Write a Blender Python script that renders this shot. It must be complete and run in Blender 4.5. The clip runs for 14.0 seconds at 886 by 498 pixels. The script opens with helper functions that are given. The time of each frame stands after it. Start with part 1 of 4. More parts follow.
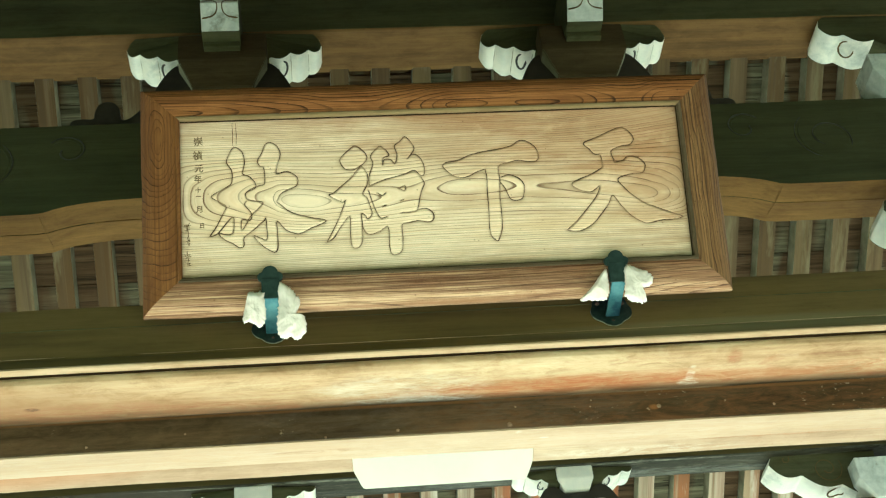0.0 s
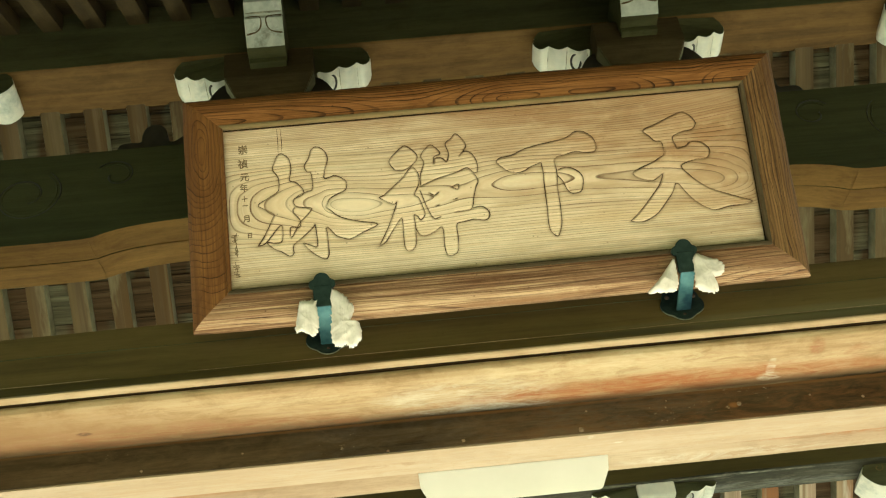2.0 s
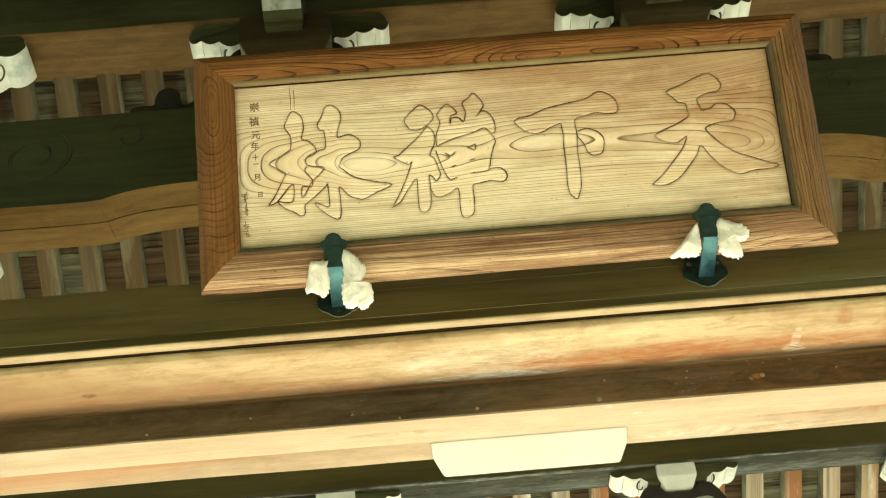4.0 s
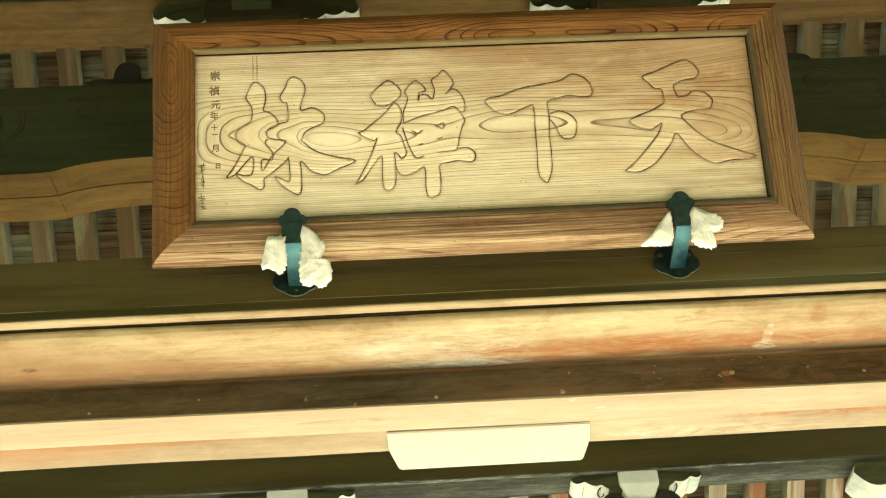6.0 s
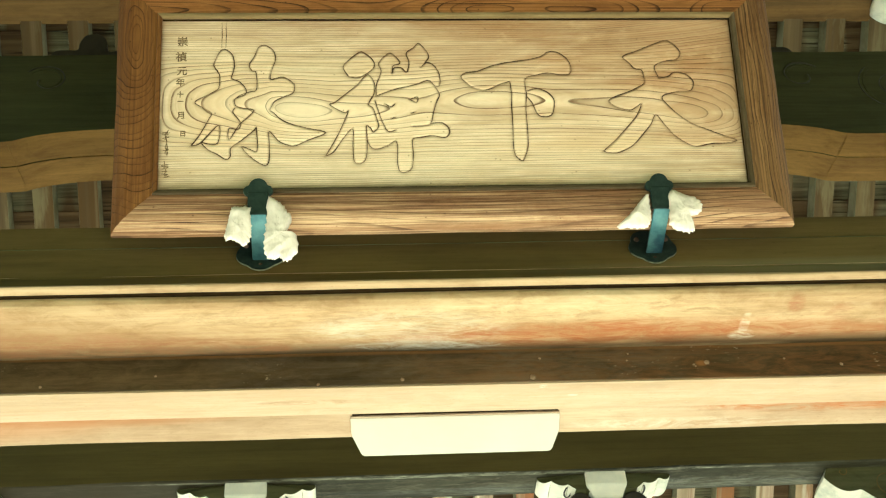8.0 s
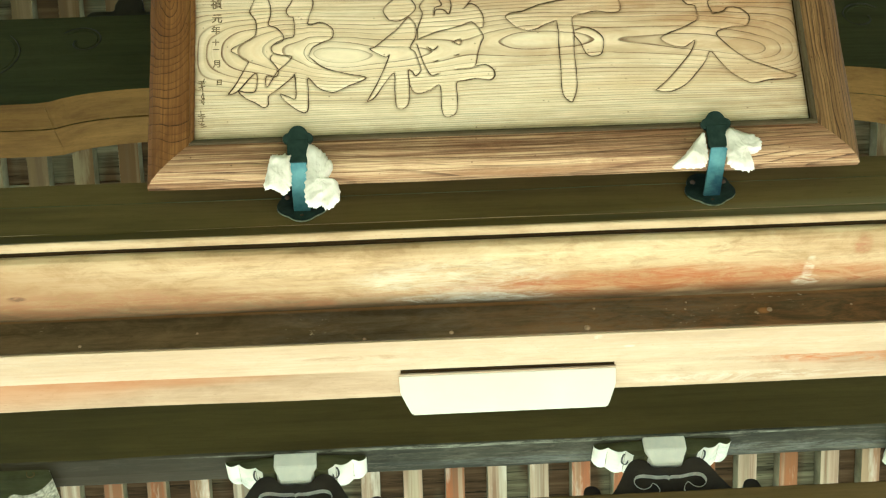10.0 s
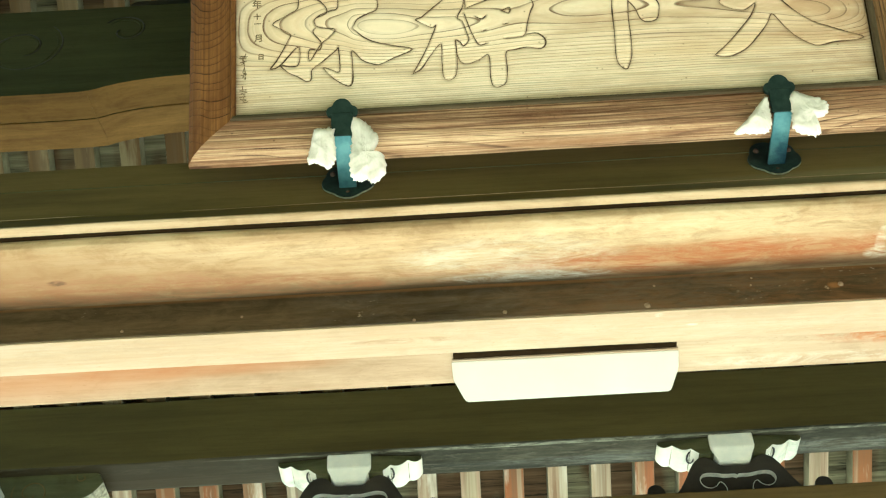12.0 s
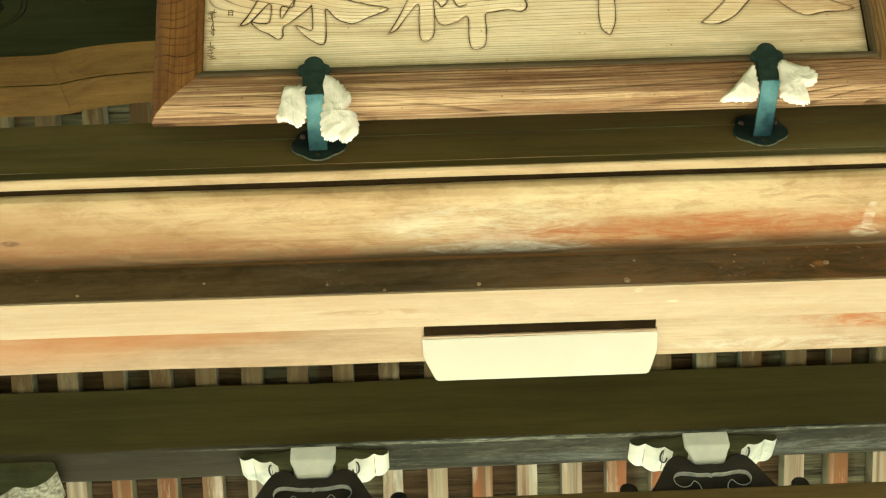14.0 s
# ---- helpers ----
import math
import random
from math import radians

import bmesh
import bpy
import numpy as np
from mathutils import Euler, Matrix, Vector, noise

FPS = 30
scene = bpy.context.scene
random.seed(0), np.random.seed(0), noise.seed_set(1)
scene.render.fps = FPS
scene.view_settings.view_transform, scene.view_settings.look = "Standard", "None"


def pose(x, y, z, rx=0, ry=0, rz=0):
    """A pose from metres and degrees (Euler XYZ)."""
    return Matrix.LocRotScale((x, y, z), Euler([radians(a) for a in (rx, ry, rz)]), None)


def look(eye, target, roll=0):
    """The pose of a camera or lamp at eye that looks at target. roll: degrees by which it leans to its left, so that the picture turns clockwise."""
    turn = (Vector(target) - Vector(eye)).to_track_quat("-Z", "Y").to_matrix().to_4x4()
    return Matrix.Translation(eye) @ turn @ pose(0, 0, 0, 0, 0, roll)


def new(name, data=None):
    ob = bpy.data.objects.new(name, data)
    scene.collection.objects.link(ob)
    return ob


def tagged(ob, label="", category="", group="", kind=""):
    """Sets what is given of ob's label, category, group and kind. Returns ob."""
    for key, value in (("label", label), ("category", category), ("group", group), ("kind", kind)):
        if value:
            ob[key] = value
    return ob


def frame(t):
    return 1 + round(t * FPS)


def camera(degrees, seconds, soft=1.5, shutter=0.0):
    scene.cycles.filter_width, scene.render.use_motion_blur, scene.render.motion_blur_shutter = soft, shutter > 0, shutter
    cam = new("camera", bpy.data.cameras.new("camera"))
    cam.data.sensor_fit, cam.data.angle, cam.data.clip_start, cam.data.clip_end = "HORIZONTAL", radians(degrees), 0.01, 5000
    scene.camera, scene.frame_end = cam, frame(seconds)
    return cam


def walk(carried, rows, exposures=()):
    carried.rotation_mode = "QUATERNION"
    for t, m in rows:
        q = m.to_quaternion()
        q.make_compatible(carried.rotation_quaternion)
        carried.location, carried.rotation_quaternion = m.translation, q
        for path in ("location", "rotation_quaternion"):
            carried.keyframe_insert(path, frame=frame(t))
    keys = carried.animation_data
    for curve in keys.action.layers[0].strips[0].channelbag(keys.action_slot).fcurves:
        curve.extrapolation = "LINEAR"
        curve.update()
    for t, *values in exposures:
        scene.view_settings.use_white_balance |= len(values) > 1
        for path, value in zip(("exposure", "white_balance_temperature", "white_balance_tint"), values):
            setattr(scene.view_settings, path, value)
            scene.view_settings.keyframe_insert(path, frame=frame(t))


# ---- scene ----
import itertools

cam = camera(37.9, 14.0, soft=1.2)
PATH = [
    (0, (-0.439, 0.147, 1.653), (-0.234, 1.694, 2.903), -7.3),
    (0.5, (-0.418, 0.211, 1.646), (-0.222, 1.75, 2.908), -7.5),
    (1, (-0.406, 0.273, 1.645), (-0.226, 1.8, 2.925), -7.6),
    (1.5, (-0.384, 0.34, 1.649), (-0.252, 1.85, 2.955), -7.5),
    (2, (-0.379, 0.392, 1.645), (-0.283, 1.892, 2.965), -7.7),
    (4.5, (-0.346, 0.592, 1.64), (-0.287, 2.095, 2.958), -5.9),
    (5, (-0.338, 0.64, 1.644), (-0.269, 2.14, 2.965), -5.6),
    (5.5, (-0.348, 0.695, 1.641), (-0.259, 2.185, 2.972), -5.6),
    (6, (-0.35, 0.745, 1.648), (-0.237, 2.225, 2.988), -5.5),
    (6.5, (-0.357, 0.798, 1.653), (-0.206, 2.265, 3.004), -5.4),
    (7, (-0.354, 0.835, 1.646), (-0.178, 2.289, 3.008), -5.5),
    (9.5, (-0.349, 1.05, 1.643), (-0.239, 2.522, 2.992), -4.7),
    (10, (-0.339, 1.102, 1.644), (-0.254, 2.571, 2.999), -4.5),
    (10.5, (-0.325, 1.166, 1.645), (-0.28, 2.626, 3.011), -4.2),
    (11, (-0.317, 1.213, 1.645), (-0.301, 2.666, 3.019), -3.9),
    (11.5, (-0.317, 1.263, 1.641), (-0.324, 2.706, 3.026), -3.3),
    (12, (-0.319, 1.3, 1.64), (-0.324, 2.738, 3.03), -3.0),
    (12.5, (-0.316, 1.348, 1.639), (-0.308, 2.778, 3.038), -3.0),
    (13, (-0.32, 1.394, 1.632), (-0.302, 2.814, 3.041), -2.9),
    (13.5, (-0.328, 1.451, 1.629), (-0.295, 2.863, 3.044), -3.0),
    (14, (-0.334, 1.505, 1.628), (-0.29, 2.915, 3.046), -3.2),
]
# the sun on the lens cools and lifts the picture at the start and again towards the end
COLD, COOL, WARM = (3.04, 4790, -16), (3.12, 4960, -12), (3.05, 5720, -11)
EXPOSE = [(0.0, *COLD), (1.2, *COLD), (1.5, 2.72, 5700, -11), (4.5, *WARM), (7.6, *WARM), (8.6, *COOL), (13.4, *COOL), (13.75, 2.88, 5700, -11), (14.0, 2.88, 5700, -11)]
walk(cam, [(t, look(eye, target, roll)) for t, eye, target, roll in PATH], EXPOSE)

# ---- world, sun ----
SUN_ELEVATION, SUN_AZIMUTH = radians(31), radians(28)
world = bpy.data.worlds.new("world")
scene.world = world
world.use_nodes = True
wt = world.node_tree
sky = wt.nodes.new("ShaderNodeTexSky")
sky.sky_type, sky.sun_disc = "NISHITA", False
sky.sun_elevation, sky.sun_rotation = SUN_ELEVATION, SUN_AZIMUTH
wt.links.new(sky.outputs[0], wt.nodes["Background"].inputs[0])
wt.nodes["Background"].inputs[1].default_value = 0.05
sun = new("sun", bpy.data.lights.new("sun", "SUN"))
sun.data.energy, sun.data.angle, sun.data.color = 5.0, radians(0.5), (1.0, 0.93, 0.8)
toward = Vector((math.sin(SUN_AZIMUTH) * math.cos(SUN_ELEVATION), math.cos(SUN_AZIMUTH) * math.cos(SUN_ELEVATION), math.sin(SUN_ELEVATION)))
sun.matrix_world = look(toward * 30, (0, 0, 0))


# ---- materials ----
class Graph:
    """A short way to write node trees."""

    def __init__(self, name):
        self.mat = bpy.data.materials.new(name)
        self.mat.use_nodes = True
        self.tree = self.mat.node_tree
        self.bsdf = self.tree.nodes["Principled BSDF"]

    def put(self, kind, inputs=(), **settings):
        n = self.tree.nodes.new(kind)
        for k, v in settings.items():
            setattr(n, k, v)
        for k, v in dict(inputs).items():
            self.set(n.inputs[k], v)
        return n

    def set(self, socket, v):
        if isinstance(v, bpy.types.NodeSocket):
            self.tree.links.new(v, socket)
        elif isinstance(v, tuple) and len(v) == 3 and socket.type == "RGBA":
            socket.default_value = (*v, 1)
        else:
            socket.default_value = v

    def math(self, op, a, b=0.0, c=0.0, clamp=False):
        return self.put("ShaderNodeMath", {0: a, 1: b, 2: c}, operation=op, use_clamp=clamp).outputs[0]

    def vmath(self, op, a, b=(0, 0, 0)):
        return self.put("ShaderNodeVectorMath", {0: a, 1: b}, operation=op).outputs[0]

    def coords(self):
        """The object's own coordinates, shifted at random from piece to piece."""
        place = self.put("ShaderNodeTexCoord").outputs["Object"]
        chance = self.put("ShaderNodeObjectInfo").outputs["Random"]
        shift = self.put("ShaderNodeCombineXYZ", {0: self.math("MULTIPLY", chance, 37.0), 1: self.math("MULTIPLY", chance, 11.0), 2: chance}).outputs[0]
        return place, self.vmath("ADD", place, shift), chance

    def noise(self, vec, scale=(1, 1, 1), detail=4.0, rough=0.55, warp=0.0):
        return self.put("ShaderNodeTexNoise", {"Vector": self.vmath("MULTIPLY", vec, scale), "Scale": 1.0, "Detail": detail, "Roughness": rough, "Distortion": warp}).outputs["Fac"]

    def ramp(self, fac, *stops):
        n = self.put("ShaderNodeValToRGB", {0: fac})
        while len(n.color_ramp.elements) < len(stops):
            n.color_ramp.elements.new(0.5)
        for e, (p, c) in zip(n.color_ramp.elements, stops):
            e.position, e.color = p, (*c, 1) if isinstance(c, tuple) else (c, c, c, 1)
        return n.outputs[0]

    def mix(self, fac, a, b, blend="MIX"):
        n = self.put("ShaderNodeMix", data_type="RGBA", blend_type=blend)
        for i, v in ((0, fac), (6, a), (7, b)):
            self.set(n.inputs[i], v)
        return n.outputs[2]

    def bump(self, height, strength=0.3, distance=0.004):
        self.set(self.bsdf.inputs["Normal"], self.put("ShaderNodeBump", {"Strength": strength, "Distance": distance, "Height": height}).outputs[0])

    def finish(self, color, rough=0.7, metal=0.0, specular=0.3):
        self.set(self.bsdf.inputs["Base Color"], color)
        self.set(self.bsdf.inputs["Roughness"], rough)
        self.set(self.bsdf.inputs["Metallic"], metal)
        self.set(self.bsdf.inputs["Specular IOR Level"], specular)
        return self.mat


def timber(name, dark, mid, light, grain=1.0, spots=0.0, stains_and_shading=(), wash=0.0, rough=0.72, warp=0.6, fibre=1.1, age=1.0):
    """Sawn and weathered timber whose grain runs along the object's x. stains: x, half length, y, half width, colour, strength."""
    g = Graph(name)
    place, vec, chance = g.coords()
    streak = g.noise(vec, (0.9 * grain, 17 * grain, 17 * grain), 5, 0.6, warp)
    fine = g.noise(vec, (5 * grain, 130 * grain, 130 * grain), 3, 0.6)
    broad = g.noise(vec, (1.1, 2.6, 2.6), 3, 0.5)
    f = g.math("ADD", g.math("MULTIPLY", streak, 0.62), g.math("MULTIPLY", broad, 0.38))
    color = g.ramp(f, (0.3, dark), (0.5, mid), (0.7, light))
    color = g.mix(g.math("MULTIPLY", g.math("SUBTRACT", fine, 0.45), fibre, clamp=True), color, dark)
    # age: soft blotches, worn pores and a few paler rubbed spots
    blotch = g.noise(vec, (7, 17, 17), 7, 0.72, 0.5)
    color = g.mix(g.ramp(blotch, (0.36, 0.55 * age), (0.52, 0.0)), color, (0.62, 0.56, 0.48), "MULTIPLY")
    color = g.mix(g.ramp(blotch, (0.54, 0.0), (0.70, 0.35 * age)), color, light)
    pore = g.noise(vec, (60, 190, 190), 2, 0.6)
    color = g.mix(g.ramp(pore, (0.66, 0.0), (0.74, 0.5)), color, dark)
    if wash:
        pale = g.noise(vec, (5, 26, 26), 7, 0.74, 0.5)
        color = g.mix(g.math("MULTIPLY", g.ramp(pale, (0.5, 0.0), (0.72, 1.0)), wash), color, (0.26, 0.23, 0.15))
    axes = g.put("ShaderNodeSeparateXYZ", {0: place}).outputs
    for at, half, across, wide, tone, strength, *soft in stains_and_shading:
        far = g.math("ADD", g.math("POWER", g.math("ABSOLUTE", g.math("DIVIDE", g.math("SUBTRACT", axes[0], at), half)), 2.0), g.math("POWER", g.math("ABSOLUTE", g.math("DIVIDE", g.math("SUBTRACT", axes[2 if "z" in soft else 1], across), wide)), 2.0))
        near = g.math("MULTIPLY", g.math("SUBTRACT", 1.0, far, clamp=True), 1.1 if soft else 1.6, clamp=True)
        if soft:
            blot = g.ramp(g.noise(place, (2.5, 14, 14), 4, 0.6, 0.3), (0.22, 0.45), (0.5, 1.0))
        else:
            blot = g.ramp(g.noise(g.vmath("ADD", place, (at * 3, at, 0)), (6.5, 26, 26), 9, 0.76, 1.4), (0.42, 0.0), (0.64, 1.0))
        color = g.mix(g.math("MULTIPLY", g.math("MULTIPLY", near, blot), strength), color, tone)
    if spots:
        fleck = g.ramp(g.noise(place, (38, 70, 70), 3, 0.7), (0.63, 0.0), (0.70, 1.0))
        patch = g.ramp(g.noise(place, (2.0, 5, 5), 2, 0.5), (0.5, 0.0), (0.62, 1.0))
        color = g.mix(g.math("MULTIPLY", g.math("MULTIPLY", fleck, patch), spots), color, (0.42, 0.32, 0.21))
    g.bump(g.math("ADD", streak, g.math("MULTIPLY", fine, 0.5)), 0.35 * min(1.0, age), 0.004)
    return g.finish(color, g.math("ADD", rough - 0.05, g.math("MULTIPLY", streak, 0.25)), 0.0, 0.12)


def ringed(name, light, dark, line, depth, length, spacing=0.012, centre=0.0, squeeze=1.0, tint=None, crowd=0.0, far_lines=0.55, hairs=0.55, width=0.0024, wave=0.05, aged_shaded=None, axis=None, calm=1.0, flare=0.0, grime_shade="", weathered=0.0, fade_low=0.25):
    """A plain-sawn board: growth rings about a pith that lies at the depth given along the board's length (x)."""
    g = Graph(name)
    place, vec, chance = g.coords()
    xyz = g.put("ShaderNodeSeparateXYZ", {0: place})
    n1 = g.noise(place, (2.2, 5, 5), 3, 0.5)
    n2 = g.noise(place, (6.0, 26, 26), 2, 0.5)
    wobble = g.math("ADD", g.math("MULTIPLY", g.math("SUBTRACT", n1, 0.5), wave), g.math("MULTIPLY", g.math("SUBTRACT", n2, 0.5), 0.005))
    curve = g.put("ShaderNodeFloatCurve", {"Value": g.math("ADD", g.math("DIVIDE", xyz.outputs[0], length), 0.5)})
    c = curve.mapping.curves[0]
    for i, (p, d) in enumerate(depth):
        if i < 2:
            c.points[i].location = (p, d)
        else:
            c.points.new(p, d)
    curve.mapping.update()
    pith = g.math("ADD", curve.outputs[0], g.math("MULTIPLY", g.math("SUBTRACT", n1, 0.5), 0.03 * calm))
    across = xyz.outputs[1]
    if axis:
        # the heart of the log wanders across the board
        bend = g.put("ShaderNodeFloatCurve", {"Value": g.math("ADD", g.math("DIVIDE", xyz.outputs[0], length), 0.5)})
        b = bend.mapping.curves[0]
        for i, (p, d) in enumerate(axis):
            if i < 2:
                b.points[i].location = (p, 0.5 + d)
            else:
                b.points.new(p, 0.5 + d)
        bend.mapping.update()
        near = g.math("POWER", g.math("SUBTRACT", 1.0, g.math("DIVIDE", g.math("ABSOLUTE", across), 0.20), clamp=True), 1.3)
        across = g.math("SUBTRACT", across, g.math("MULTIPLY", near, g.math("SUBTRACT", bend.outputs[0], 0.5)))
    if flare:
        # above the heart the grain sweeps up towards the end of the board
        sweep = g.math("POWER", g.math("DIVIDE", g.math("SUBTRACT", xyz.outputs[0], 0.40), 0.46, clamp=True), 1.6)
        across = g.math("SUBTRACT", across, g.math("MULTIPLY", g.math("MULTIPLY", sweep, flare), g.math("MAXIMUM", across, 0.0)))
    y = g.math("MULTIPLY", g.math("ADD", g.math("SUBTRACT", across, centre), wobble), squeeze)
    if axis:
        # away from the heart the rings run nearly straight
        off = g.math("DIVIDE", y, 0.21)
        pith = g.math("MULTIPLY", pith, g.math("POWER", g.math("SUBTRACT", 1.0, g.math("MULTIPLY", off, off), clamp=True), 1.6))
    r = g.math("SQRT", g.math("ADD", g.math("MULTIPLY", y, y), g.math("MULTIPLY", pith, pith)))
    bent = g.math("ADD", r, g.math("MULTIPLY", g.math("MULTIPLY", r, r), crowd))
    count = g.math("DIVIDE", g.math("ADD", bent, g.math("MULTIPLY", n2, 0.003)), spacing)
    count = g.math("ADD", count, g.math("MULTIPLY", g.math("SINE", g.math("MULTIPLY", count, 2.3)), 0.16 * calm))
    ring = g.math("FRACT", count)
    each = g.put("ShaderNodeTexWhiteNoise", {"W": g.math("FLOOR", count)}, noise_dimensions="1D").outputs[0]
    # late wood: a thin dark line of even width with a soft brown side
    pitch = g.math("DIVIDE", spacing, g.math("ADD", 1.0, g.math("MULTIPLY", r, 2 * crowd)))
    away = g.math("DIVIDE", g.math("MULTIPLY", g.math("SUBTRACT", 1.0, ring), pitch), width)
    crisp = g.ramp(away, (0.0, 0.35), (0.12, 1.0), (0.45, 0.85), (1.0, 0.0))
    soft = g.ramp(ring, (0.45, 0.0), (1.0, 0.24))
    fade = g.ramp(g.noise(place, (3, 14, 14), 3, 0.6), (0.34, fade_low), (0.58, 1.0))
    bold = g.ramp(r, (0.09, 1.0), (0.2, 0.0))
    fade = g.math("MULTIPLY", fade, g.math("ADD", far_lines, g.math("MULTIPLY", bold, 1.0 - far_lines)), clamp=True)
    fade = g.math("MULTIPLY", fade, g.math("ADD", 0.62, g.math("MULTIPLY", each, 0.6)), clamp=True)
    lines = g.math("MULTIPLY", g.math("MAXIMUM", crisp, soft), fade)
    if axis:
        vec = g.put("ShaderNodeCombineXYZ", {0: xyz.outputs[0], 1: r, 2: 0.3}).outputs[0]
    fibre = g.noise(vec if axis else place, (3, 210, 210), 3, 0.65)
    broad = g.noise(vec, (1.6, 3.5, 3.5), 4, 0.55)
    streak = g.noise(vec, (0.7, 34, 34), 5, 0.62, 0.4)
    color = g.mix(g.ramp(g.math("ADD", g.math("MULTIPLY", broad, 0.5), g.math("MULTIPLY", streak, 0.5)), (0.4, 0.0), (0.62, 0.45 if axis else 1.0)), light, dark)
    if tint:
        color = g.mix(g.ramp(g.noise(vec, (1.2, 13, 13), 6, 0.7), (0.47, 0.0), (0.64, 0.6)), color, tint)
    heart = g.ramp(r, (0.035, 0.2), (0.11, 1.0)) if axis else 1.0
    color = g.mix(g.math("MULTIPLY", g.math("MULTIPLY", g.math("SUBTRACT", fibre, 0.47), 3.8, clamp=True), heart), color, dark)
    hair = g.ramp(g.noise(vec, (1.3, 120, 120), 2, 0.5), (0.6, 0.0), (0.68, hairs))
    color = g.mix(g.math("MULTIPLY", hair, heart), color, line)
    color = g.mix(lines, color, line)
    if weathered:
        raised = g.ramp(g.noise(vec, (1.1, 190, 190), 3, 0.62), (0.46, 0.0), (0.60, weathered))
        color = g.mix(g.math("MULTIPLY", raised, heart), color, g.mix(0.45, dark, line))
        bleached = g.ramp(g.noise(g.vmath("ADD", vec, (3.0, 7.0, 0.0)), (1.0, 120, 120), 4, 0.66), (0.52, 0.0), (0.66, 0.8 * weathered))
        color = g.mix(bleached, color, tuple(min(0.95, 1.18 * c) for c in light))
    if aged_shaded:
        # one side is darker: age on the panel, painted shade on the bottom rail
        tone, along, up, start = aged_shaded
        lean = g.math("ADD", g.math("MULTIPLY", xyz.outputs[0], along), g.math("MULTIPLY", xyz.outputs[1], up))
        color = g.mix(g.ramp(g.math("ADD", lean, g.noise(place, (2.0, 12, 12), 6, 0.66, 0.4)), (start, 0.0), (start + 0.32, 0.9)), color, tone, "MULTIPLY")
    # pin marks and small stains
    specks = g.put("ShaderNodeTexVoronoi", {"Vector": place, "Scale": 26.0, "Randomness": 1.0}).outputs["Distance"]
    color = g.mix(g.ramp(specks, (0.04, 0.6), (0.08, 0.0)), color, line)
    smudge = g.ramp(g.noise(place, (9, 16, 16), 6, 0.72), (0.55, 0.0), (0.74, 0.6))
    color = g.mix(smudge, color, dark)
    # a skin of old dust and handling, thicker here than there
    film = g.noise(place, (4, 9, 9), 8, 0.74, 0.6)
    if not grime_shade:
        color = g.mix(g.ramp(film, (0.44, 0.0), (0.66, 0.7)), color, (0.58, 0.49, 0.42), "MULTIPLY")
    else:
        color = g.mix(g.ramp(film, (0.45, 0.0), (0.66, 0.45)), color, (0.60, 0.41, 0.235))
        # dirt and painted shade along the carving and the panel's edges
        edge_tone = g.put("ShaderNodeAttribute", attribute_name=grime_shade).outputs["Fac"]
        broken = g.ramp(g.noise(place, (14, 40, 40), 4, 0.65), (0.25, 0.35), (0.6, 1.0))
        color = g.mix(g.math("MULTIPLY", edge_tone, broken), color, (0.15, 0.075, 0.03))
    g.bump(g.math("SUBTRACT", g.math("MULTIPLY", fibre, 0.4), lines), 0.3, 0.003)
    return g.finish(color, 0.74, 0.0, 0.15)


def plain(name, a, b, scale=20.0, rough=0.6, metal=0.0, dirt=None, bumpy=0.2, specular=0.3):
    g = Graph(name)
    place, vec, chance = g.coords()
    f = g.noise(vec, (scale, scale, scale), 5, 0.6)
    color = g.mix(g.ramp(f, (0.35, 0.0), (0.68, 1.0)), a, b)
    if dirt:
        color = g.mix(g.ramp(g.noise(vec, (scale * 0.35,) * 3, 6, 0.7), (0.53, 0.0), (0.68, 0.85)), color, dirt)
    g.bump(f, bumpy, 0.004)
    return g.finish(color, rough, metal, specular)


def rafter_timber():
    """Rafters from silvery to red brown, each with a tone of its own and weathered splits lengthwise."""
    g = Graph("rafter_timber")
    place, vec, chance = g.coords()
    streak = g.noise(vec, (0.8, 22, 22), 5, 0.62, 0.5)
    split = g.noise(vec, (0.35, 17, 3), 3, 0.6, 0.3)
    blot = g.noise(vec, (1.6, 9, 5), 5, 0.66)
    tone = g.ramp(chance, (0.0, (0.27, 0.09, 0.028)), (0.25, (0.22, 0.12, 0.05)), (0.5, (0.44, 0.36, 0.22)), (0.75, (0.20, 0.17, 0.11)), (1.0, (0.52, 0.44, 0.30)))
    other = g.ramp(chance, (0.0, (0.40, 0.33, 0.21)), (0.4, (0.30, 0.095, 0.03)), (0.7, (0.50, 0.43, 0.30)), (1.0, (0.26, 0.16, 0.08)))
    # upper ends darkened to stand for shade, lower ends paler and weathered
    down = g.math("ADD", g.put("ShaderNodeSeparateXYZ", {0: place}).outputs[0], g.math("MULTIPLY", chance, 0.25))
    paler_end = g.ramp(g.math("SUBTRACT", down, 1.6), (0.4, 0.0), (0.8, 1.0))
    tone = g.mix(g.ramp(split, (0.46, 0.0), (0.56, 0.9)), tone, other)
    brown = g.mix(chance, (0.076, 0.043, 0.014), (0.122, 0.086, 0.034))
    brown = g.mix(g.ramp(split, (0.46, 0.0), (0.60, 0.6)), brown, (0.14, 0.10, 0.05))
    tone = g.mix(paler_end, brown, tone)
    color = g.mix(g.ramp(streak, (0.40, 0.0), (0.62, 0.8)), tone, g.mix(paler_end, (0.07, 0.045, 0.02), (0.16, 0.09, 0.045)))
    color = g.mix(g.ramp(blot, (0.54, 0.0), (0.64, 0.7)), color, g.mix(paler_end, (0.17, 0.14, 0.07), (0.56, 0.50, 0.38)))
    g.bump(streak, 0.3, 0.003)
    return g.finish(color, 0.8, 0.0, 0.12)


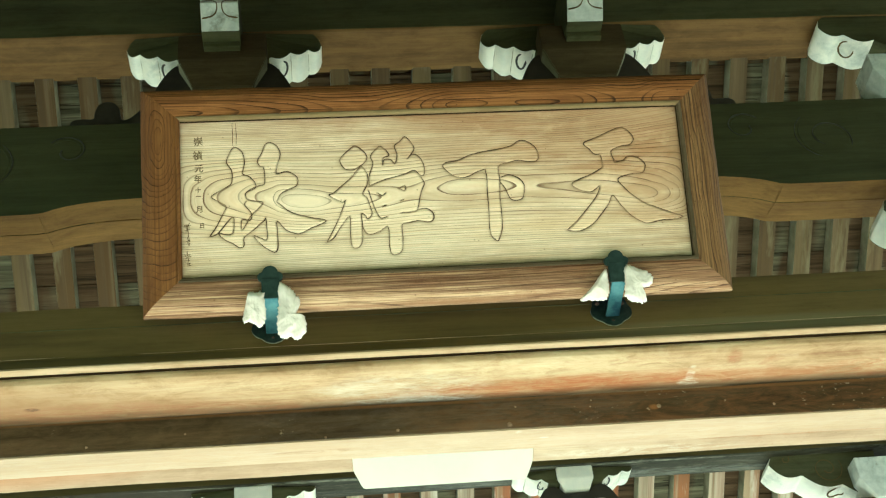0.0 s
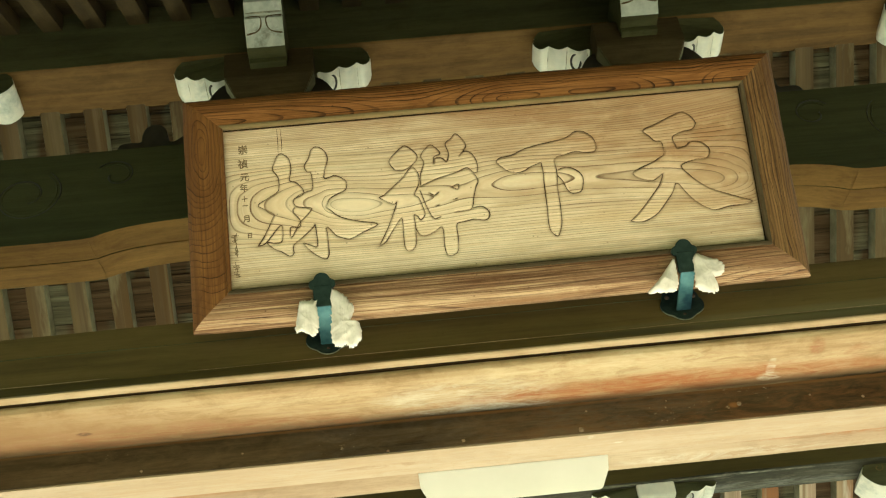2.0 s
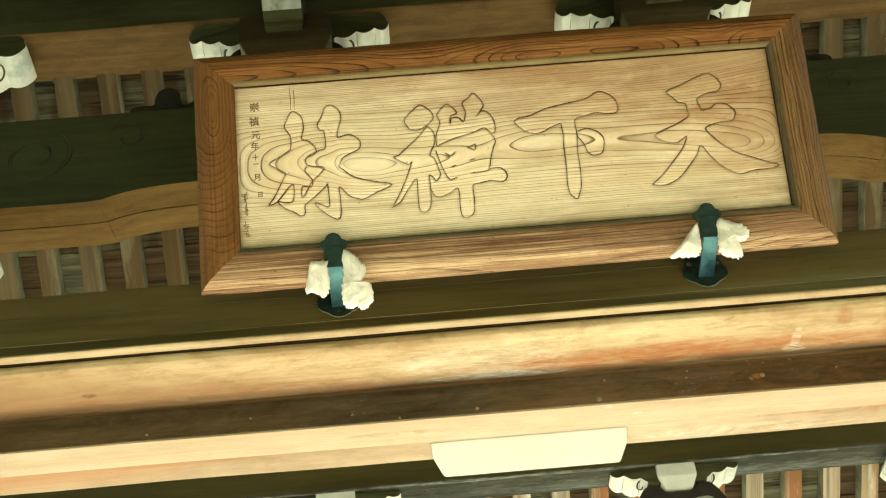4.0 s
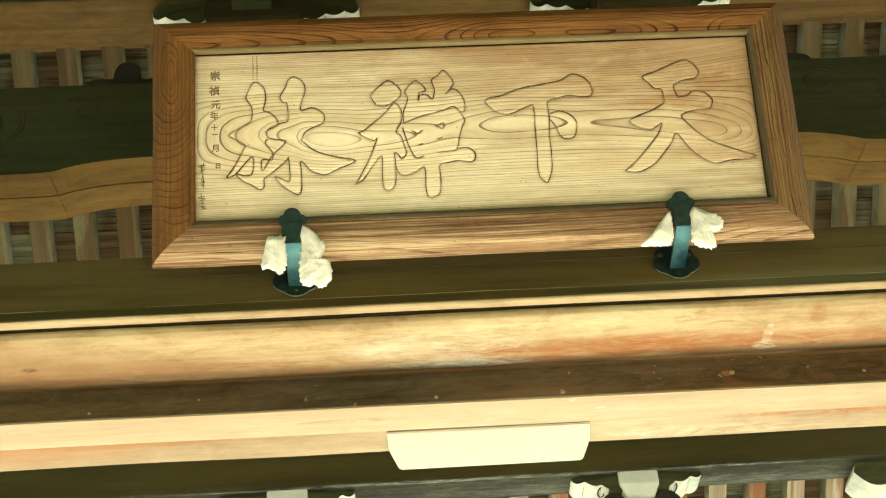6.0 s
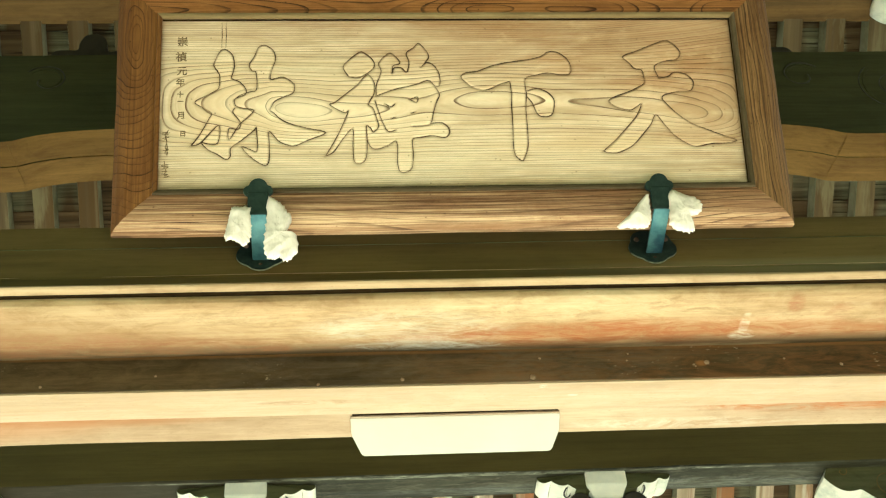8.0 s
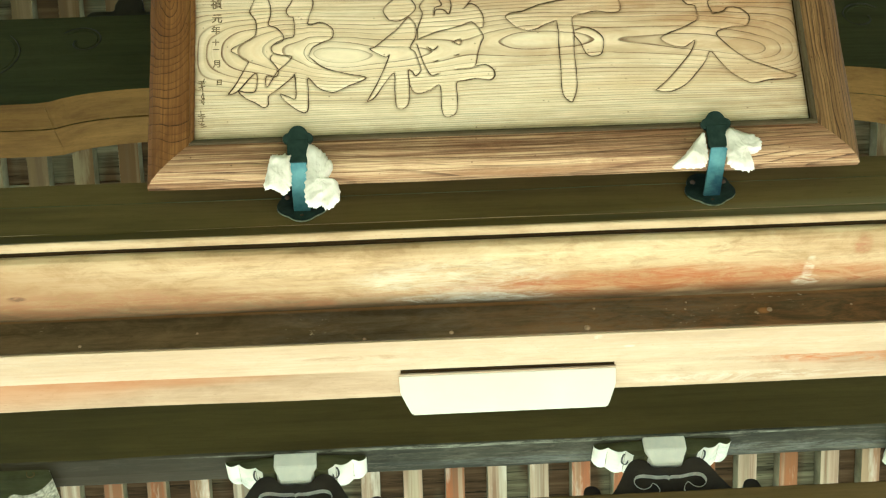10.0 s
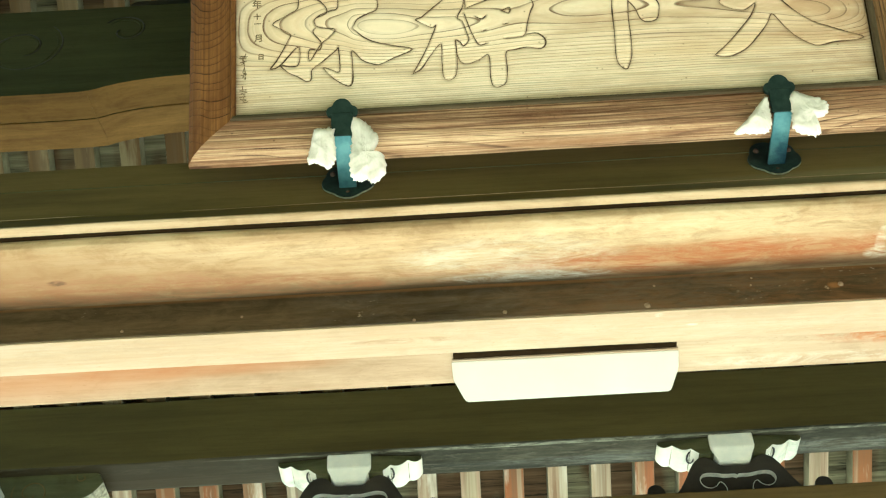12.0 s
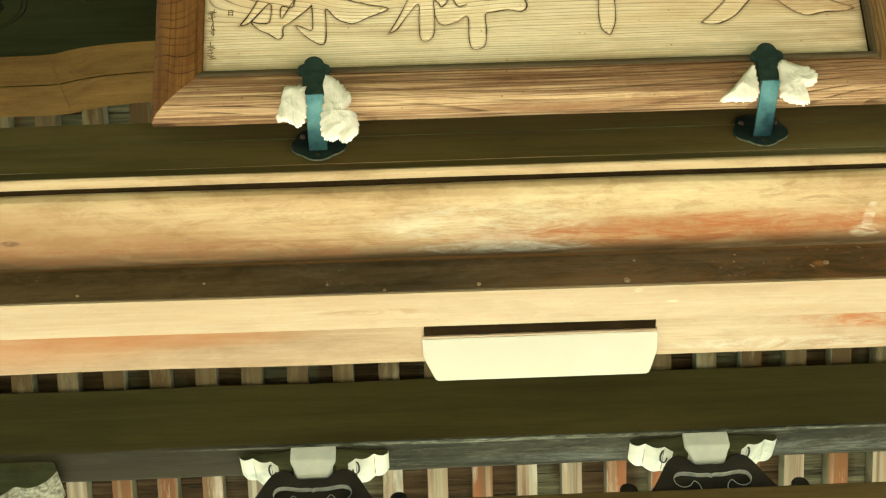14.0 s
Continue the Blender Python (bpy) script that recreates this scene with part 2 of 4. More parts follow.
def board_timber():
    """Roof boards: dark brown, with stretches that turned grey and cracked."""
    g = Graph("roof_board_timber")
    place, vec, chance = g.coords()
    streak = g.noise(vec, (1.5, 30, 30), 5, 0.65, 0.5)
    bay = g.noise(vec, (4.2, 1.2, 1.2), 2, 0.5)
    color = g.ramp(streak, (0.32, (0.022, 0.014, 0.006)), (0.5, (0.075, 0.044, 0.019)), (0.7, (0.12, 0.078, 0.036)))
    grey = g.ramp(streak, (0.34, (0.045, 0.04, 0.02)), (0.52, (0.12, 0.108, 0.058)), (0.68, (0.22, 0.20, 0.115)))
    color = g.mix(g.ramp(bay, (0.50, 0.0), (0.58, 0.9)), color, grey)
    crack = g.ramp(g.noise(vec, (2.5, 75, 75), 3, 0.6, 0.6), (0.60, 0.0), (0.64, 0.8))
    color = g.mix(crack, color, (0.012, 0.009, 0.005))
    g.bump(streak, 0.4, 0.004)
    return g.finish(color, 0.82, 0.0, 0.12)


M_RIDGE = timber("ridge_timber", (0.055, 0.030, 0.008), (0.105, 0.058, 0.016), (0.15, 0.086, 0.024))
M_BROWN = timber("brown_timber", (0.032, 0.022, 0.009), (0.06, 0.041, 0.016), (0.10, 0.068, 0.028))
M_FASCIA = timber("fascia_timber", (0.060, 0.038, 0.012), (0.110, 0.071, 0.021), (0.145, 0.094, 0.029), warp=0.25, age=0.35, stains_and_shading=((0.45, 0.35, 4.075, 0.02, (0.035, 0.02, 0.008), 0.8, "z"), (1.2, 1.2, 4.09, 0.05, (0.20, 0.16, 0.08), 0.6, "z")))
# the full-length dark band at y 3.935 paints shade beside the head piece
M_LINTEL = timber("lintel_timber", (0.22, 0.118, 0.049), (0.375, 0.246, 0.123), (0.465, 0.339, 0.195), stains_and_shading=((-1.9, 1.3, 3.80, 0.16, (0.22, 0.115, 0.045), 0.8, True), (0.55, 0.85, 3.84, 0.08, (0.28, 0.105, 0.033), 0.55, True), (0.5, 0.85, 3.84, 0.08, (0.26, 0.08, 0.023), 1.0), (-0.16, 0.34, 3.80, 0.10, (0.56, 0.49, 0.355), 0.42), (-0.28, 0.16, 3.79, 0.05, (0.60, 0.53, 0.40), 0.3), (0.3, 0.6, 3.72, 0.06, (0.5, 0.38, 0.21), 0.6), (1.7, 0.7, 3.83, 0.08, (0.27, 0.10, 0.035), 0.9), (-1.5, 1.1, 3.84, 0.07, (0.26, 0.125, 0.06), 0.85), (0.0, 90.0, 3.935, 0.088, (0.05, 0.03, 0.012), 0.97, True), (-0.10, 0.26, 3.878, 0.03, (0.46, 0.45, 0.38), 0.65), (0.843, 0.018, 3.81, 0.07, (0.66, 0.62, 0.47), 0.4), (0.846, 0.045, 3.858, 0.03, (0.66, 0.62, 0.47), 0.55), (1.12, 0.05, 3.76, 0.05, (0.26, 0.11, 0.05), 0.6), (0.98, 0.03, 3.72, 0.045, (0.24, 0.09, 0.04), 0.8), (-1.364, 0.03, 3.804, 0.012, (0.12, 0.06, 0.03), 0.9), (-0.9, 0.9, 3.86, 0.05, (0.22, 0.09, 0.035), 0.7)), fibre=1.0, warp=0.4, age=1.25)
M_HEAD = timber("head_timber", (0.275, 0.178, 0.098), (0.362, 0.261, 0.162), (0.42, 0.324, 0.22), spots=0.3, age=0.45, stains_and_shading=((0.0, 6.0, 3.97, 0.09, (0.34, 0.215, 0.11), 0.4), (0.262, 0.016, 3.933, 0.009, (0.70, 0.66, 0.54), 0.8), (0.352, 0.018, 3.978, 0.005, (0.62, 0.56, 0.44), 0.6), (-0.43, 0.18, 3.985, 0.014, (0.22, 0.12, 0.05), 0.7)), warp=0.25)
M_BEAD_TOP = timber("olive_bead_timber", (0.11, 0.07, 0.027), (0.20, 0.135, 0.057), (0.29, 0.205, 0.09), warp=0.2)
M_BEAD_LOW = timber("shaded_bead_timber", (0.032, 0.022, 0.010), (0.07, 0.047, 0.022), (0.125, 0.086, 0.043), warp=0.2)
M_BEAD = timber("beading_timber", (0.22, 0.13, 0.06), (0.36, 0.245, 0.13), (0.44, 0.32, 0.19), warp=0.2)
M_SOFFIT = timber("tan_soffit_timber", (0.22, 0.135, 0.068), (0.35, 0.24, 0.142), (0.43, 0.32, 0.20), spots=0.15, age=0.6, stains_and_shading=((1.85, 0.95, 4.185, 0.05, (0.30, 0.085, 0.018), 0.85, True), (1.2, 0.5, 4.19, 0.05, (0.30, 0.09, 0.02), 0.9), (-1.75, 0.9, 4.195, 0.10, (0.30, 0.11, 0.03), 0.6, True), (-1.05, 0.5, 4.185, 0.05, (0.28, 0.10, 0.028), 0.6, True), (0.75, 0.45, 4.265, 0.022, (0.60, 0.55, 0.42), 0.45)))
M_DARKHEAD = timber("dark_head_timber", (0.026, 0.015, 0.007), (0.064, 0.039, 0.017), (0.14, 0.084, 0.040), spots=1.0, rough=0.55, stains_and_shading=((0.741, 0.022, 3.955, 0.013, (0.36, 0.15, 0.04), 0.6, "z"), (0.9, 1.1, 3.915, 0.5, (0.16, 0.07, 0.025), 0.6), (0.35, 0.35, 3.94, 0.5, (0.12, 0.095, 0.07), 0.35), (-0.35, 0.4, 3.915, 0.5, (0.12, 0.09, 0.065), 0.35), (-1.1, 0.5, 3.915, 0.5, (0.12, 0.075, 0.035), 0.5), (0.0, 90.0, 4.022, 0.013, (0.30, 0.12, 0.03), 0.4, "z")), warp=0.35)
# dark face and golden underside: light from below put into the beam's colour
M_TIEFACE = timber("shaded_tie_timber", (0.022, 0.022, 0.009), (0.049, 0.046, 0.018), (0.068, 0.061, 0.024), age=0.5)
M_TIEBELLY = timber("lit_golden_tie_timber", (0.072, 0.035, 0.007), (0.138, 0.073, 0.015), (0.20, 0.112, 0.026))
M_PURLIN = timber("olive_dark_purlin_timber", (0.041, 0.030, 0.008), (0.065, 0.049, 0.013), (0.083, 0.063, 0.017), age=0.3)
M_REAR = timber("rear_timber", (0.012, 0.0112, 0.0062), (0.033, 0.030, 0.0165), (0.064, 0.058, 0.034), wash=0.3, age=1.5, stains_and_shading=((-1.9, 1.5, 5.7, 0.6, (0.026, 0.019, 0.008), 0.95, True), (0.2, 1.6, 5.60, 0.012, (0.28, 0.27, 0.19), 0.8), (1.0, 1.4, 5.73, 0.06, (0.15, 0.15, 0.12), 0.6)))
M_BOARD = board_timber()
# paler tone paints the light that these side faces catch
M_RAFTER_SIDE = plain("lit_pale_side", (0.27, 0.245, 0.145), (0.12, 0.105, 0.05), 7, 0.85, dirt=(0.09, 0.07, 0.035))
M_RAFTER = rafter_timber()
M_DARK = timber("dark_timber", (0.040, 0.038, 0.015), (0.072, 0.068, 0.027), (0.105, 0.095, 0.038))
M_STRUT = plain("black_strut_paint", (0.022, 0.018, 0.012), (0.045, 0.035, 0.022), 12, 0.6)
M_WHITE = plain("white_shell_paint", (0.72, 0.665, 0.51), (0.57, 0.55, 0.44), 9, 0.8, dirt=(0.27, 0.29, 0.23))
M_GREYED = plain("greyed_shell_paint", (0.60, 0.59, 0.48), (0.42, 0.42, 0.33), 22, 0.75, dirt=(0.15, 0.13, 0.08))
M_DIRTY = plain("dirty_flaking_paint", (0.46, 0.42, 0.29), (0.10, 0.09, 0.05), 46, 0.8, dirt=(0.035, 0.03, 0.018))
M_IRON = plain("black_iron", (0.012, 0.02, 0.016), (0.028, 0.042, 0.032), 40, 0.55, 0.4)
M_RIM = plain("lit_iron_rim", (0.24, 0.23, 0.15), (0.10, 0.10, 0.06), 60, 0.7, 0.2)
M_STEEL = plain("lit_blue_metal", (0.03, 0.085, 0.095), (0.10, 0.19, 0.185), 16, 0.42, 0.6, dirt=(0.014, 0.035, 0.06))
M_PAPER = plain("crumpled_paper", (0.79, 0.66, 0.54), (0.67, 0.55, 0.44), 30, 0.9, bumpy=0.5)
M_COVER = plain("cream_lamp_cover", (0.66, 0.585, 0.455), (0.62, 0.55, 0.42), 4, 0.5, bumpy=0.02)
M_INK = plain("dark_carved_line", (0.030, 0.014, 0.005), (0.12, 0.058, 0.02), 55, 0.9)
M_BRUSH = plain("faded_brush_ink", (0.075, 0.04, 0.016), (0.30, 0.19, 0.095), 160, 0.95)
M_NAIL = plain("rusty_nail", (0.15, 0.085, 0.045), (0.30, 0.20, 0.12), 80, 0.8)
M_RUST = plain("dark_rust", (0.045, 0.025, 0.014), (0.085, 0.045, 0.026), 60, 0.8)
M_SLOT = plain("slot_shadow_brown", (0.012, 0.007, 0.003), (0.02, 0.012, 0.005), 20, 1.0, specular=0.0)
M_CREAM = plain("lit_carved_edge", (0.66, 0.63, 0.52), (0.40, 0.38, 0.30), 25, 0.8)
M_WALL = plain("green_bounce_wall", (0.05, 0.075, 0.03), (0.08, 0.105, 0.045), 5, 0.9, bumpy=0.8)
M_STONE = plain("pale_granite", (0.60, 0.56, 0.48), (0.70, 0.66, 0.57), 6, 0.85)
M_GRAVEL = plain("packed_earth", (0.10, 0.085, 0.06), (0.15, 0.13, 0.095), 30, 0.95, bumpy=0.6)
M_TILE = plain("grey_roof_tile", (0.06, 0.065, 0.07), (0.1, 0.105, 0.11), 8, 0.5)

PANEL_LENGTH = 1.70
M_PANEL = ringed("pale_zelkova_panel", (0.96, 0.742, 0.505), (0.75, 0.51, 0.29), (0.12, 0.042, 0.013),
                 [(0, 0.115), (1, 0.085), (0.01647, 0.1037), (0.04118, 0.0935), (0.06647, 0.083), (0.1082, 0.0718), (0.1382, 0.0599), (0.1747, 0.047), (0.1912, 0.0331), (0.2412, 0.018), (0.2918, 0.0331), (0.3529, 0.0405), (0.3953, 0.047), (0.4441, 0.0535), (0.4929, 0.047), (0.5412, 0.0375), (0.6176, 0.0405), (0.6735, 0.047), (0.7, 0.0455), (0.7471, 0.0435), (0.8529, 0.036), (0.9118, 0.0345), (0.9494, 0.047), (0.9724, 0.0599), (0.99, 0.0718)],
                 PANEL_LENGTH, 0.019, 0.0, 1.0, (0.66, 0.40, 0.19), 4.5, 0.60, 0.34, 0.0021, 0.009, ((0.52, 0.37, 0.26), 0.30, 0.95, 0.46),
                 [(0, 0), (1, -0.056), (0.1471, 0), (0.2435, -0.025), (0.3941, -0.019), (0.5, 0.002), (0.5412, 0.0075), (0.6765, 0.001), (0.8235, -0.016), (0.9412, -0.052)],
                 0.22, 0.2, "grime_shade", 0.28, 0.55)
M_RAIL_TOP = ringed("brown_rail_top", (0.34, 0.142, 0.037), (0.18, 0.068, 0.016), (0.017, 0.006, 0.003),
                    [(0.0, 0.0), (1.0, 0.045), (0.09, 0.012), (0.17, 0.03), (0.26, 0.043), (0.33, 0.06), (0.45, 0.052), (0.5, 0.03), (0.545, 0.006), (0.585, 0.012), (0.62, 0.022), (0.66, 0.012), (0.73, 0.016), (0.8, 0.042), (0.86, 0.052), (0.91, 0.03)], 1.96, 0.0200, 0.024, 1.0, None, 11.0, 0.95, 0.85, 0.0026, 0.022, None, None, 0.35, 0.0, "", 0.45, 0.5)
# paler outer edge and darker inner half put the light into the colour
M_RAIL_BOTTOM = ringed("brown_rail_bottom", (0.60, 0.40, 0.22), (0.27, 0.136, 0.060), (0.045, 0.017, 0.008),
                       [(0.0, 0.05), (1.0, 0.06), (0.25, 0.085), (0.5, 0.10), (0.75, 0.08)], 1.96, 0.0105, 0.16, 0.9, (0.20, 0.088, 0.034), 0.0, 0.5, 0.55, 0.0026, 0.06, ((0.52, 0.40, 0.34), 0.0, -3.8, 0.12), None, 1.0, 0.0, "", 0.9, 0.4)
M_RAIL_LEFT = ringed("brown_rail_left", (0.215, 0.090, 0.021), (0.135, 0.052, 0.012), (0.024, 0.008, 0.003),
                     [(0.0, 0.52), (1.0, 0.16), (0.5, 0.20), (0.70, 0.045), (0.76, 0.03), (0.82, 0.045)], 0.77, 0.022, 0.065, 2.1, None, 0.0, 1.0, 0.3, 0.0032, 0.17, weathered=0.35)
M_RAIL_RIGHT = ringed("brown_rail_right", (0.24, 0.128, 0.045), (0.12, 0.056, 0.017), (0.016, 0.006, 0.003),
                      [(0.0, 0.05), (1.0, 0.03), (0.4, 0.045)], 0.77, 0.0125, -0.02, 1.0, None, 0.0, 0.95, 0.6, 0.0030, 0.09, weathered=0.5)


# ---- building helpers ----
def part(name, bm, material, parent=None, label="", m=None, smooth=False):
    me = bpy.data.meshes.new(name)
    bm.normal_update()
    bm.to_mesh(me)
    bm.free()
    for mat in material if isinstance(material, (list, tuple)) else (material,):
        me.materials.append(mat)
    if smooth:
        me.polygons.foreach_set("use_smooth", [True] * len(me.polygons))
    ob = new(name, me)
    if parent:
        ob.parent = parent
    if m:
        ob.matrix_basis = m
    if label:
        ob["label"] = label
    return ob


def thing(name, label, category, m=None, group="", kind=""):
    ob = new(name)
    ob.empty_display_size = 0.05
    if m:
        ob.matrix_basis = m
    return tagged(ob, label, category, group, kind)


def prism(profile, x0, x1, steps=1, bevel=0.0, shape=None, wear=0.0):
    """Extrudes a (y, z) outline along x. shape(x, y, z) moves a point; wear: uneven edges, in metres."""
    bm = bmesh.new()
    rings = []
    for i in range(steps + 1):
        x = x0 + (x1 - x0) * i / steps
        ring = []
        for j, (y, z) in enumerate(profile):
            p = Vector((x, y, z))
            if shape:
                p = Vector(shape(x, y, z))
            if wear:
                p += Vector((0, wear * noise.noise((x * 2.3, j * 3.1, 0.4)), wear * noise.noise((x * 2.1, j * 1.7, 5.2))))
            ring.append(bm.verts.new(p))
        rings.append(ring)
    n = len(profile)
    for a, b in zip(rings, rings[1:]):
        for j in range(n):
            bm.faces.new((a[j], a[(j + 1) % n], b[(j + 1) % n], b[j]))
    bm.faces.new(rings[0][::-1])
    bm.faces.new(rings[-1])
    bmesh.ops.recalc_face_normals(bm, faces=bm.faces)
    if bevel:
        edges = [e for e in bm.edges if len(e.link_faces) == 2 and e.calc_face_angle(0) > 0.5]
        bmesh.ops.bevel(bm, geom=edges, offset=bevel, segments=2, profile=0.6, affect="EDGES", clamp_overlap=True)
    return bm


def box(x0, x1, y0, y1, z0, z1, bevel=0.006, steps=1, wear=0.0):
    return prism([(y0, z0), (y1, z0), (y1, z1), (y0, z1)], x0, x1, steps, bevel, None, wear)


def slab(outline, y0, y1, bevel=0.004):
    """Extrudes an (x, z) outline along y."""
    bm = bmesh.new()
    front = [bm.verts.new((x, y0, z)) for x, z in outline]
    back = [bm.verts.new((x, y1, z)) for x, z in outline]
    n = len(outline)
    bm.faces.new(front)
    bm.faces.new(back[::-1])
    for i in range(n):
        bm.faces.new((front[i], back[i], back[(i + 1) % n], front[(i + 1) % n]))
    bmesh.ops.recalc_face_normals(bm, faces=bm.faces)
    if bevel:
        edges = [e for e in bm.edges if len(e.link_faces) == 2 and e.calc_face_angle(0) > 0.6]
        bmesh.ops.bevel(bm, geom=edges, offset=bevel, segments=2, profile=0.6, affect="EDGES", clamp_overlap=True)
    return bm


def smooth_line(points, closed=False, per=6):
    """A Catmull-Rom line through 2D points."""
    p = [Vector((*q, 0)) for q in points]
    n = len(p)
    out = []
    for i in range(n if closed else n - 1):
        if closed:
            a, b, c, d = (p[(i + k) % n] for k in (-1, 0, 1, 2))
        else:
            a, b, c, d = p[max(i - 1, 0)], p[i], p[i + 1], p[min(i + 2, n - 1)]
        for k in range(per):
            t = k / per
            out.append(0.5 * (2 * b + (c - a) * t + (2 * a - 5 * b + 4 * c - d) * t * t + (3 * b - a - 3 * c + d) * t ** 3))
    if not closed:
        out.append(p[-1])
    return [(v.x, v.y) for v in out]


def cord(bm, points, radius, flat=1.0, closed=False, uneven=0.0):
    """A round cord along 3D points, flattened along the third axis; it thins out at its ends."""
    p = [Vector(q) for q in points]
    rings = []
    for i, c in enumerate(p):
        a, b = p[max(i - 1, 0)], p[min(i + 1, len(p) - 1)]
        along = (b - a).normalized()
        side = along.cross(Vector((0, 0, 1))).normalized() if abs(along.z) < 0.9 else Vector((1, 0, 0))
        up = side.cross(along).normalized()
        r = radius * (1 + uneven * noise.noise(c * 23))
        if not closed and i in (0, len(p) - 1):
            r *= 0.35
        rings.append([bm.verts.new(c + side * (r * math.cos(k * math.pi / 3)) + up * (r * flat * math.sin(k * math.pi / 3))) for k in range(6)])
    for a, b in zip(rings, rings[1:]):
        for k in range(6):
            bm.faces.new((a[k], a[(k + 1) % 6], b[(k + 1) % 6], b[k]))
    return bm


def by_facing(ob, test, index):
    """Gives the faces whose normal passes the test another of the object's materials."""
    for f in ob.data.polygons:
        if test(f.normal, f.center):
            f.material_index = index


# ---- ground ----
bm = bmesh.new()
bmesh.ops.create_grid(bm, x_segments=8, y_segments=8, size=400)
tagged(part("ground", bm, M_GRAVEL), "dark packed earth ground in front of the gate", "ground", kind="structure")
tagged(part("pavement", box(-7, 7, -1.0, 16, -0.1, 0.08, 0.01), M_STONE), "pale granite paving under and behind the gate", "pavement", kind="structure")

# unseen walls added behind and beside the approach: they block sky, tint bounced light
tagged(part("wall_south", box(-9, 9, -6.3, -6.0, 0, 9, 0.0), M_WALL), "unseen tall green wall added behind the approach to block sky light", "wall", kind="structure")
tagged(part("wall_east", box(9.0, 9.3, -6.0, 1.5, 0, 6, 0.0), M_WALL), "unseen tall green wall added beside the approach to block sky light", "wall", kind="structure")
tagged(part("wall_west", box(-9.3, -9.0, -6.0, 1.5, 0, 6, 0.0), M_WALL), "unseen tall green wall added beside the approach to block sky light", "wall", kind="structure")

# ---- gate posts ----
for name, sx, y, r, top in (("main", -1, 3.98, 0.2, 5.3), ("main", 1, 3.98, 0.2, 5.3), ("rear", -1, 5.74, 0.15, 4.45), ("rear", 1, 5.74, 0.15, 4.45)):
    post = thing("gate_post", "thick square weathered wooden post of the temple gate", "post", pose(sx * 2.42, y, 0.08), "gate posts")
    a, c = r, r * 0.82
    part("shaft", prism([(-a, -c), (-c, -a), (c, -a), (a, -c), (a, c), (c, a), (-c, a), (-a, c)], 0.14, top - 0.08, 6, 0.004, None, 0.004), M_BROWN, post, m=pose(0, 0, 0, 0, -90, 0))
    part("base_stone", box(-r - 0.08, r + 0.08, -r - 0.08, r + 0.08, 0.0, 0.16, 0.02), M_STONE, post, "pale granite base stone")

# ---- ridge line: lintel, tie beam, ridge beam ----
lintel = thing("lintel", "massive pale weathered wooden gate lintel with stained rounded underside", "lintel")
part("main_beam", prism([(3.69, 4.29), (3.674, 4.07), (3.671, 4.034), (3.677, 4.0225), (3.695, 4.0155), (3.73, 4.0115), (3.78, 4.009), (3.84, 4.010), (3.885, 4.013), (3.914, 4.021), (4.30, 4.10), (4.30, 4.29)], -2.9, 2.9, 60, 0.003, None, 0.004), M_LINTEL, lintel)
part("fascia_board", prism([(3.668, 4.313), (3.650, 4.093), (3.642, 4.088), (3.626, 4.052), (3.658, 4.052), (3.6585, 4.10), (3.69, 4.313)], -2.9, 2.9, 50, 0.002, None, 0.003), M_FASCIA, lintel, "dark brown fascia board")
# pale colour stands for light on the fascia's downward lip
part("beading", prism([(3.626, 4.0525), (3.623, 4.045), (3.628, 4.041), (3.652, 4.0415), (3.658, 4.0525)], -2.9, 2.9, 50, 0.0, None, 0.002), M_BEAD, lintel, "thin pale beading, the fascia's lit underside put into its colour")
# near-black strip paints the shadow in the gap over the lintel
part("shadow_strip", box(-2.9, 2.9, 3.652, 3.684, 4.044, 4.0505, 0.0), M_SLOT, lintel, "dark strip standing for the shadow gap behind the beading")
ASKEW = 0.0045
askew = Matrix.Rotation(ASKEW, 4, "Z")
part("head_piece", box(-2.9, 2.9, 3.915, 4.042, 3.9015, 4.10, 0.0015, 50, 0.0015), M_DARKHEAD, lintel, "dark door head piece with nail heads", askew)
part("soffit_board", box(-2.9, 2.9, 3.919, 4.048, 3.896, 3.904, 0.001, 40, 0.001), M_HEAD, lintel, "pale sawn soffit board", askew)
part("soffit_board", prism([(4.043, 4.050), (4.292, 3.982), (4.292, 4.098), (4.043, 4.098)], -2.9, 2.9, 40, 0.004, None, 0.003), M_SOFFIT, lintel, "pale sawn soffit board", askew)
for y, z, r, tone in ((3.6597, 4.22, 0.0012, M_DARK), (3.6505, 4.104, 0.0009, M_BEAD)):
    line = [(-2.9 + 0.1 * i, y, z + 0.003 * noise.noise((i * 0.23, z * 9, 0))) for i in range(59)]
    part("seam", cord(bmesh.new(), line, r, 1.0, uneven=0.9), tone, lintel, "fine seam along the fascia board")
for x, z, r in ((0.741, 3.957, 0.010), (0.212, 3.916, 0.012), (-0.171, 3.918, 0.008), (-0.415, 3.907, 0.006), (0.507, 3.995, 0.004), (0.704, 3.944, 0.004), (0.24, 3.985, 0.005), (1.15, 3.94, 0.007), (-1.2, 3.92, 0.006), (0.98, 3.965, 0.005), (-0.88, 3.95, 0.005), (0.5, 3.97, 0.004)):
    bm = bmesh.new()
    bmesh.ops.create_uvsphere(bm, u_segments=10, v_segments=6, radius=r * 0.8)
    part("nail", bm, M_NAIL, lintel, "rusty nail head", Matrix.LocRotScale((x, 3.914 + ASKEW * x, z), None, (1, 0.35, 1)), True)


